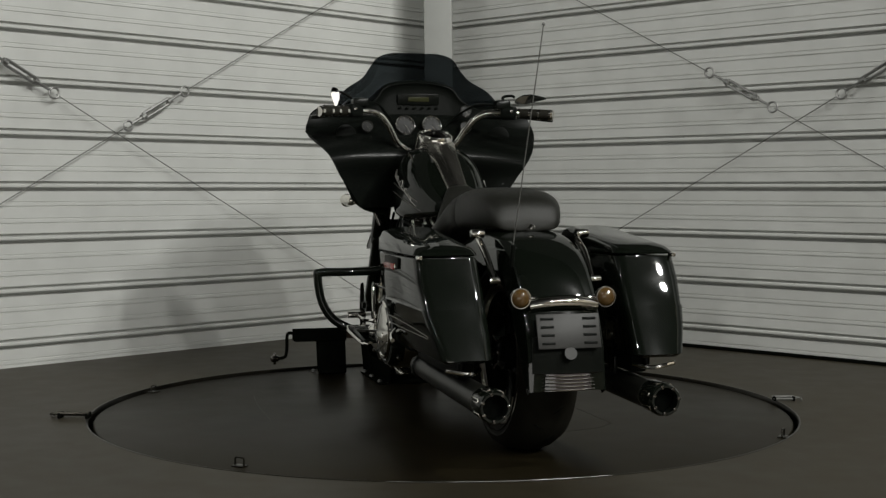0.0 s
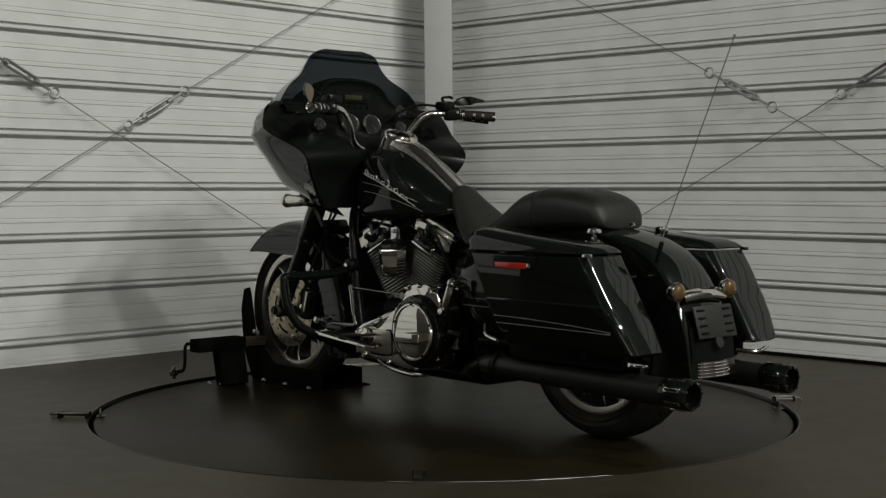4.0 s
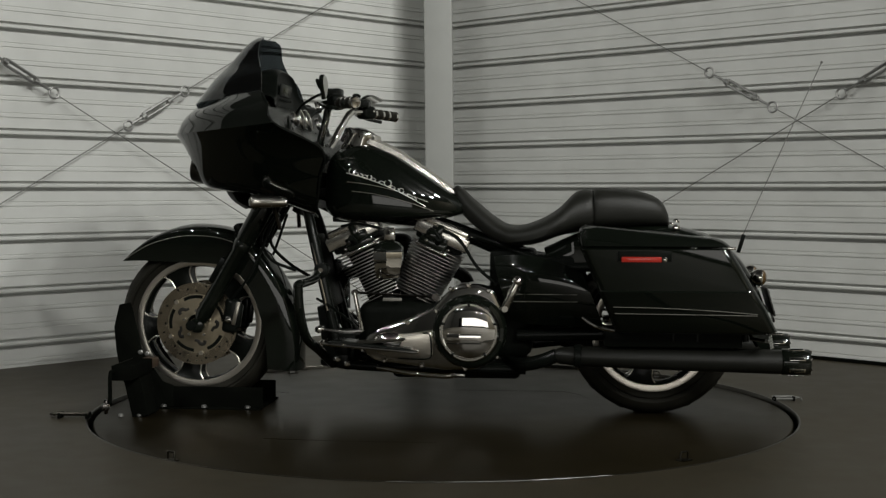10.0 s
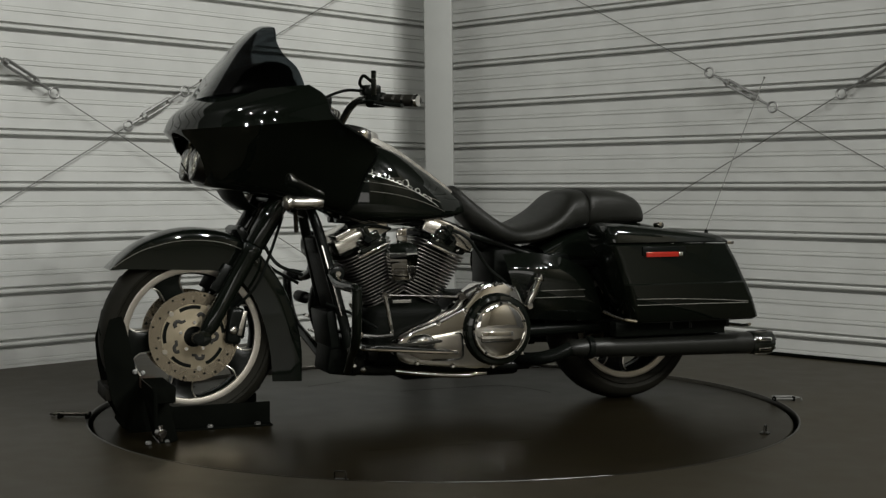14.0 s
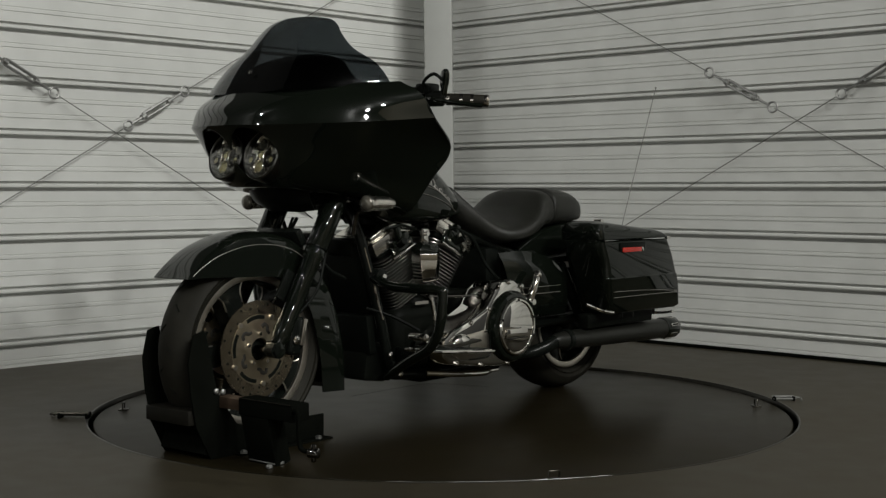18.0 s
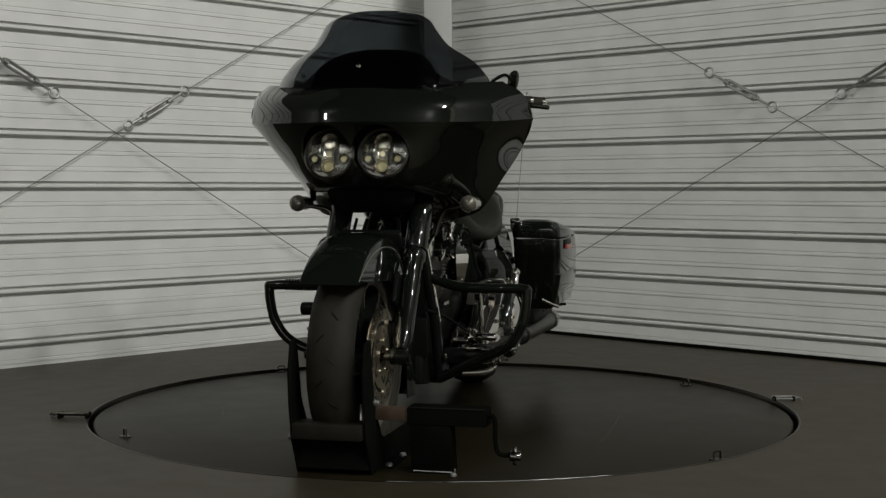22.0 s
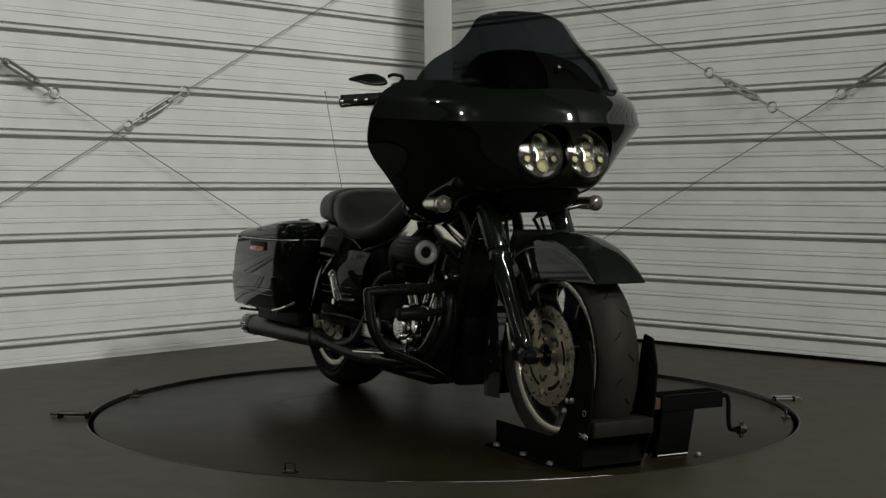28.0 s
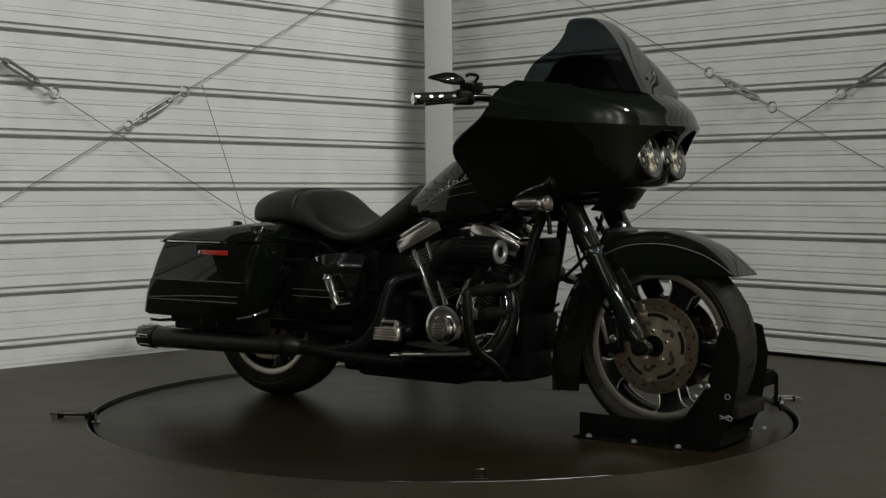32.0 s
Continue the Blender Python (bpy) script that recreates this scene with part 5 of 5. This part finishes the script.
# ---- front end: forks, handlebar, mirrors ----
fork = new("front_fork")
fork.parent = bike
for s in (-1, 1):
    d = Vector((0.875, s * 0.128, 0.315)) - Vector((0.585, s * 0.128, 0.815))
    top = Vector((0.585, s * 0.128, 0.815))
    part("fork_cover", cyl(top, top + d * 0.42, 0.036, 0.035, seg=28, bev=0.003), PAINT, fork, "gloss black upper fork cover")
    leg = part("fork_slider", join(lathe([(0.030, 0), (0.034, 0.006), (0.034, 0.03), (0.029, 0.04), (0.028, d.length * 0.42), (0.030, d.length * 0.52), (0.022, d.length * 0.57)], top + d * 0.42, d, 28), cyl((0.882, s * 0.098, 0.303), (0.882, s * 0.150, 0.303), 0.026, seg=24, bev=0.004)), PAINT, fork, "gloss black fork slider")
    part("axle_nut", join(cyl((0.900, s * 0.118, 0.303), (0.900, s * 0.160, 0.303), 0.014, seg=6), cyl((0.90, s * 0.118, 0.303), (0.90, s * 0.152, 0.303), 0.019, seg=20)), SATIN, leg)
    caliper = part("brake_caliper", join(rbox(0.055, 0.05, 0.125, at=(0.768, s * 0.082, 0.335), turn=(0, -8, 0), bev=0.014, seg=3), rbox(0.03, 0.035, 0.09, at=(0.745, s * 0.085, 0.335), turn=(0, -8, 0), bev=0.010)), SATIN, fork, "black brake caliper")
    part("caliper_pad", rbox(0.014, 0.006, 0.085, at=(0.745, s * 0.110, 0.345), turn=(0, -14, 0), bev=0.002), ALU, caliper)
    part("caliper_bolt", lathe([(0.013, 0), (0.013, 0.006), (0.008, 0.009), (0.001, 0.009)], (0.775, s * 0.106, 0.322), (0, s, 0), 14), CHROME, caliper)
    part("brake_hose", tube([(0.76, s * 0.10, 0.40), (0.70, s * 0.12, 0.47), (0.655, s * 0.11, 0.56), (0.60, s * 0.09, 0.70)], 0.005, 8, 5), BLACK, fork)
    part("fender_bracket", rbox(0.06, 0.014, 0.10, at=(0.80, s * 0.095, 0.49), turn=(0, -30, 0), bev=0.005), SATIN, fork)
part("lower_yoke", join(rbox(0.10, 0.31, 0.035, at=(0.600, 0, 0.775), turn=(0, 30, 0), bev=0.014, seg=3)), SATIN, fork)
part("fork_brace", join(rbox(0.03, 0.19, 0.06, at=(0.735, 0, 0.64), turn=(0, 30, 0), bev=0.010)), SATIN, fork)
part("lower_deflector", grid(smooth_rows(mirrored([[(0.80, 0, 0.792), (0.79, 0.08, 0.790), (0.75, 0.140, 0.785)], [(0.78, 0, 0.755), (0.765, 0.07, 0.752), (0.73, 0.130, 0.750)], [(0.73, 0, 0.722), (0.72, 0.06, 0.720), (0.69, 0.105, 0.725)]]), 4, 4), 0.004), BLACK, fork, "black panel between the forks")

bars = new("handlebar")
bars.parent = bike
for s in (-1, 1):
    part("riser_bar", tube([(0.440, 0, 0.935), (0.440, s * 0.06, 0.938), (0.430, s * 0.115, 0.968), (0.405, s * 0.155, 1.030), (0.385, s * 0.20, 1.076), (0.360, s * 0.265, 1.088), (0.255, s * 0.44, 1.078)], 0.0135, 14, 6), CHROME, bars, "chrome handlebar tube")
    e = Vector((0.250, s * 0.445, 1.077))
    a = Vector((0.320, s * 0.335, 1.084))
    grip = part("grip", cyl(a, e, 0.0195, seg=24, bev=0.002), RUBBER, bars, "black rubber grip")
    d = (e - a).normalized()
    for f in (0.02, 0.35, 0.62):
        part("grip_band", cyl(a + d * (f * 0.13), a + d * (f * 0.13 + 0.010), 0.0205, seg=24), CHROME, grip)
    part("grip_end", lathe([(0.020, -0.006), (0.021, 0.004), (0.017, 0.010), (0.010, 0.008), (0.001, 0.008)], e, d, 24), CHROME, grip, "chrome grip end")
    c = Vector((0.338, s * 0.305, 1.086))
    sw = part("switch_housing", move(rbox(0.052, 0.062, 0.050, bev=0.012, seg=3), Matrix.Translation(c) @ pose(0, 0, 0, 0, 0, s * 32)), BLACK, bars, "black switch housing")
    part("switch_button", move(rbox(0.014, 0.012, 0.012, bev=0.003), Matrix.Translation(c + Vector((-0.028, 0, 0.006)))), CHROME, sw)
    part("reservoir", move(rbox(0.06, 0.058, 0.034, bev=0.008, seg=2), Matrix.Translation(c + Vector((0.012, -s * 0.025, 0.032)))), SATIN, bars, "black fluid reservoir")
    part("hand_lever", tube([c + Vector((0.035, 0, 0.002)), c + Vector((0.045, s * 0.035, -0.006)), c + Vector((0.010, s * 0.11, -0.020)), c + Vector((-0.030, s * 0.17, -0.028))], 0.007, 8, 5), PAINT, bars, "black hand lever")
    part("lever_hose", tube([c + Vector((0.03, -s * 0.03, 0.03)), (0.42, s * 0.20, 1.12), (0.50, s * 0.14, 1.08), (0.54, s * 0.08, 1.02)], 0.005, 8, 5), BLACK, bars)
    # leaf-shaped mirror on a bent stem: the right one lies level, the left one stands up
    if s < 0:
        stem = [c + Vector((0.02, 0, 0.03)), (0.385, -0.295, 1.148), (0.378, -0.325, 1.156), (0.368, -0.338, 1.150)]
        place = Matrix.Translation((0.340, -0.378, 1.137)) @ pose(0, 0, 0, 0, 0, 58) @ pose(0, 0, 0, 0, 8, 0) @ pose(0, 0, 0, -14, 0, 0) @ Matrix.Diagonal((-0.75, 1, 0.72, 1))
        facing = 1
    else:
        stem = [c + Vector((0.02, 0, 0.03)), (0.392, 0.300, 1.135), (0.395, 0.345, 1.160), (0.375, 0.368, 1.140)]
        place = Matrix.Translation((0.370, 0.372, 1.145)) @ pose(0, 0, 0, 0, 0, -108) @ pose(0, 0, 0, 0, 78, 0) @ Matrix.Diagonal((0.50, 1, 0.70, 1))
        facing = -1
    mir = part("mirror", tube(stem, 0.0055, 10, 5), BLACK, bars, "black leaf-shaped mirror on a bent stem")
    prof = ((-0.062, 0.006, -0.004), (-0.045, 0.022, -0.014), (-0.01, 0.032, -0.020), (0.03, 0.028, -0.020), (0.065, 0.014, -0.014), (0.105, -0.004, -0.012))
    outline = [(x, zt) for x, zt, zb in prof] + [(x, zb) for x, zt, zb in reversed(prof)]
    part("mirror_shell", move(plate(outline, -0.008, 0.008, 0.004), place), PAINT, mir)
    part("mirror_glass", move(plate([(x * 0.9, z * 0.86) for x, z in outline], 0.0082 * facing, 0.0095 * facing, 0.0), place), MIRROR, mir, "mirror glass")

# turn signals: round chrome lamps on stalks
def signal(x, y, z, ax, lens, stalk, profile, r):
    d = Vector(ax).normalized()
    body = part("turn_signal", lathe(profile, (x, y, z), ax, 28), COVER_ALLOY if x > 0 else CHROME, bike, "chrome bullet turn signal")
    part("stalk", tube(stalk, 0.008, 10, 4), DARK_CHROME if x > 0 else CHROME, body)
    part("signal_lens", lathe([(0.95 * r, 0.003), (0.83 * r, 0.4 * r), (0.47 * r, 0.63 * r), (0.001, 0.7 * r)], Vector((x, y, z)), ax, 28), lens, body)


SMOKE_LENS = mat("smoky_lens", (0.16, 0.15, 0.125), 0.14, metal=0.6, coat=0.5, grain=0.25, scale=150)
for s in (-1, 1):
    signal(0.632, s * 0.277, 0.748, (1, 0, 0), SMOKE_LENS, [(0.590, s * 0.268, 0.742), (0.585, s * 0.225, 0.735), (0.580, s * 0.185, 0.720), (0.57, s * 0.155, 0.65)],
           [(0.006, -0.122), (0.014, -0.118), (0.019, -0.104), (0.0215, -0.08), (0.0225, -0.03), (0.0225, -0.014), (0.0255, -0.010), (0.0265, 0.0), (0.0255, 0.004)], 0.0262)
    signal(-1.105, s * 0.126, 0.490, (-1, 0, 0), AMBER, [(-1.085, s * 0.10, 0.488), (-1.09, s * 0.07, 0.485), (-1.10, s * 0.04, 0.480)],
           [(0.008, -0.036), (0.020, -0.030), (0.028, -0.014), (0.030, 0.0), (0.029, 0.004)], 0.0285)
part("signal_bar", grid(smooth_rows([[(-1.100 - d + 1.2 * y * y, y, z - 1.0 * y * y) for y in (-0.10, -0.05, 0, 0.05, 0.10)] for d, z in ((0.0, 0.497), (0.022, 0.490), (0.026, 0.472), (0.012, 0.460))], 3, 3), 0.005), CHROME, bike, "chrome bar between the rear signals")

# number plate carrier, left empty, and the lamp strip below it
PLATE_GREY = mat("grey_plastic_carrier", (0.012, 0.0115, 0.010), 0.5, grain=0.15, scale=60)
turn_plate = Matrix.Translation((-1.146, 0, 0.400)) @ pose(0, 0, 0, 0, 16, 0)
carrier = part("plate_carrier", move(rbox(0.006, 0.185, 0.098, bev=0.002), turn_plate), PLATE_GREY, bike, "empty grey number plate carrier with slots")
for s in (-1, 1):
    for k in range(4):
        part("carrier_slot", move(rbox(0.003, 0.038, 0.007, at=(-0.004, s * 0.062, -0.034 + 0.023 * k), bev=0.001), turn_plate), BLACK, carrier)
part("carrier_tab", move(lathe([(0.018, -0.003), (0.018, 0.003)], (0, 0, -0.062), (1, 0, 0), 20), turn_plate), PLATE_GREY, carrier)
part("fender_apron", grid(smooth_rows(mirrored([[(-1.137, 0, 0.385), (-1.136, 0.05, 0.385), (-1.129, 0.101, 0.385)], [(-1.147, 0, 0.335), (-1.146, 0.05, 0.335), (-1.139, 0.103, 0.335)], [(-1.152, 0, 0.284), (-1.151, 0.05, 0.284), (-1.144, 0.104, 0.284)]]), 4, 3), 0.004), WRINKLE, bike, "dull black apron below the plate carrier")
STRIP = mat("ribbed_clear_lens", (0.05, 0.042, 0.042), 0.12, coat=0.5, grain=0.25, scale=200)
tail = part("tail_lamp", grid(smooth_rows(mirrored([[(-1.153, 0, 0.282), (-1.149, 0.05, 0.282), (-1.123, 0.098, 0.282)], [(-1.160, 0, 0.235), (-1.156, 0.05, 0.235), (-1.130, 0.10, 0.235)]]), 4, 3), 0.008), STRIP, bike, "ribbed clear tail lamp strip at the fender tip")
for k in range(5):
    x, z = -1.158 - 0.0014 * k, 0.277 - 0.0095 * k
    part("lens_rib", tube([(x + 0.031, -0.099, z), (x + 0.005, -0.05, z), (x, 0, z), (x + 0.005, 0.05, z), (x + 0.031, 0.099, z)], 0.0018, 6, 3), CHROME, tail)
for s in (-1, 1):
    part("fender_strut", join(tube([(-0.80, s * 0.155, 0.640), (-0.87, s * 0.155, 0.60), (-0.95, s * 0.150, 0.52)], 0.010, 10, 4), cyl((-0.815, s * 0.145, 0.660), (-0.815, s * 0.185, 0.660), 0.013, seg=16, bev=0.003), cyl((-0.95, s * 0.14, 0.53), (-0.95, s * 0.17, 0.53), 0.011, seg=16)), CHROME, bike, "chrome docking point")

# aerial on the tail
part("aerial", join(tube([(-1.035, 0.128, 0.60), (-1.062, 0.128, 0.68), (-1.299, 0.130, 1.222)], 0.0017, 8, 3), ball((-1.299, 0.130, 1.222), 0.0045)), CABLE, bike, "thin black radio aerial")

part("aerial_base", cyl((-1.028, 0.128, 0.575), (-1.047, 0.128, 0.637), 0.007, seg=12, bev=0.001), BLACK, bike)

# hoses and wiring
for pts, r in (([(0.03, 0.10, 0.66), (-0.06, 0.13, 0.62), (-0.13, 0.14, 0.52), (-0.20, 0.15, 0.46)], 0.006), ([(0.36, 0.10, 0.66), (0.30, 0.12, 0.67), (0.22, 0.11, 0.655)], 0.005),
               ([(0.05, 0.09, 0.64), (0.03, 0.14, 0.655), (0.00, 0.15, 0.62)], 0.004), ([(0.45, 0.10, 0.40), (0.38, 0.15, 0.37), (0.30, 0.20, 0.32)], 0.005),
               ([(0.62, 0.05, 0.70), (0.66, 0.07, 0.62), (0.62, 0.09, 0.54), (0.53, 0.08, 0.50)], 0.006), ([(0.62, -0.05, 0.70), (0.66, -0.07, 0.60), (0.60, -0.09, 0.52), (0.50, -0.08, 0.46)], 0.006)):
    part("hose", tube(pts, r, 8, 6), BLACK, bike)

# ---- wheel chock that holds the front wheel ----
chock = thing("wheel_chock", "black steel front wheel chock with side arm and crank handle", "wheel chock", m=pose(0, -0.0492, 0))
for s in (-1, 1):
    part("side_plate", plate([(1.180, 0.372), (1.140, 0.382), (1.128, 0.35), (1.095, 0.20), (1.02, 0.095), (0.98, 0.080), (0.98, 0.0), (1.12, 0.0), (1.172, 0.10), (1.192, 0.20), (1.200, 0.29)], s * 0.103, s * 0.110, 0.002), STEEL_BLACK, chock, "bent black steel side plate")
    part("tray_wall", rbox(0.36, 0.008, 0.075, at=(0.83, s * 0.098, 0.0385), bev=0.002), STEEL_BLACK, chock)
    for x, z in ((1.075, 0.195), (1.10, 0.20), (1.06, 0.165)):
        part("plate_bolt", lathe([(0.009, 0), (0.009, 0.005), (0.005, 0.008), (0.001, 0.008)], (x, s * 0.110, z), (0, s, 0), 8), GALV, chock)
    for x in (0.70, 0.86, 1.01):
        part("foot_bolt", lathe([(0.011, 0), (0.011, 0.006), (0.006, 0.010), (0.001, 0.010)], (x, s * 0.128, 0.005), (0, 0, 1), 8), GALV, chock)
    part("foot_flange", rbox(0.38, 0.04, 0.005, at=(0.84, s * 0.122, 0.0027), bev=0.001), STEEL_BLACK, chock)
part("tray", rbox(0.36, 0.19, 0.005, at=(0.83, 0, 0.0030), bev=0.001), STEEL_BLACK, chock)
# scuffed steel with the lit grey of bar and arm edge in its colour
BELT = mat("lit_scuffed_steel", (0.0095, 0.0088, 0.0068), 0.6, grain=0.35, scale=20, spec=0.1)
part("front_box", rbox(0.085, 0.200, 0.044, at=(1.152, 0, 0.128), bev=0.004), BELT, chock, "scuffed cross bar over the front, its lit grey in the colour")
part("front_plate", rbox(0.05, 0.205, 0.10, at=(1.10, 0, 0.055), turn=(0, -20, 0), bev=0.003), STEEL_BLACK, chock, "black slanted front plate")
part("arm_bar", rbox(0.050, 0.14, 0.034, at=(1.062, 0.165, 0.166), bev=0.003), mat("rusty_bar_steel", (0.045, 0.030, 0.020), 0.55, grain=0.4, scale=30, spec=0.2), chock, "rust-brown inner bar of the side arm")
arm = part("arm", rbox(0.070, 0.225, 0.050, at=(1.060, 0.315, 0.166), bev=0.004), STEEL_BLACK, chock, "black box section sleeve of the side arm")
part("arm_edge", rbox(0.003, 0.215, 0.003, at=(1.0960, 0.315, 0.1895), bev=0.001), BELT, arm)
part("leg_edge", tube([(1.060, 0.212, 0.006), (1.060, 0.322, 0.006)], 0.0028, 6, 1), GALV, chock, "bright bare edge at the foot of the leg")
part("arm_leg", rbox(0.060, 0.118, 0.152, at=(1.046, 0.266, 0.074), turn=(0, 13, 0), bev=0.004), STEEL_BLACK, chock, "black folded steel leg")
for x, y in ((1.000, 0.215), (1.000, 0.318), (1.06, 0.335)):
    part("leg_bolt", lathe([(0.010, 0), (0.010, 0.006), (0.006, 0.010), (0.001, 0.010)], (x + 0.035, y, 0.003), (0, 0, 1), 8), GALV, chock)
crank = part("crank", join(tube([(1.085, 0.42, 0.172), (1.090, 0.448, 0.168), (1.090, 0.452, 0.10), (1.088, 0.462, 0.070), (1.080, 0.500, 0.066)], 0.007, 8, 4)), STEEL_BLACK, chock, "black crank handle")
part("crank_knob", join(cyl((1.090, 0.490, 0.065), (1.080, 0.520, 0.065), 0.014, seg=16, bev=0.003), rbox(0.012, 0.012, 0.05, at=(1.085, 0.505, 0.065), bev=0.003)), DARK_CHROME, crank, "worn steel knob")
part("spring_clip", join(tube([(1.140, -0.1135, 0.104), (1.152, -0.1135, 0.108), (1.163, -0.1135, 0.116), (1.174, -0.1135, 0.114), (1.180, -0.1135, 0.108), (1.174, -0.1135, 0.102), (1.163, -0.1135, 0.104), (1.150, -0.1135, 0.112), (1.140, -0.1135, 0.114)], 0.0016, 6, 3), cyl((1.163, -0.109, 0.109), (1.163, -0.117, 0.109), 0.006, seg=10)), GALV, chock, "bright spring clip through a pin")
part("pin_ring", tube([(1.164 + 0.008 * math.cos(2 * math.pi * k / 12), -0.1135, 0.173 + 0.008 * math.sin(2 * math.pi * k / 12)) for k in range(13)], 0.0014, 6, 1, cap=False), GALV, chock)


# ---- the turn of the table, and all that rides on it ----
HEADING = [105.14, 132.34, 159.99, 187.34, 215.69, 243.22, 270.32, 297.33, 324.14]


def heading(t):
    k = min(int(t // 4), 7)
    g = lambda i: HEADING[i] if 0 <= i < 9 else (2 * HEADING[0] - HEADING[1] if i < 0 else 2 * HEADING[8] - HEADING[7])
    u = t / 4 - k
    a, b, c, d = g(k - 1), g(k), g(k + 1), g(k + 2)
    return 0.5 * (2 * b + (c - a) * u + (2 * a - 5 * b + 4 * c - d) * u * u + (3 * b - a - 3 * c + d) * u ** 3)


def motions():
    turned = [(float(t), pose(0, 0, 0, 0, 0, heading(t))) for t in range(33)]
    walk(turntable, turned)
    walk(bike, [(t, m @ pose(0, -0.0492, 0)) for t, m in turned])
    walk(chock, [(t, m @ pose(0, -0.0492, 0)) for t, m in turned])


motions()
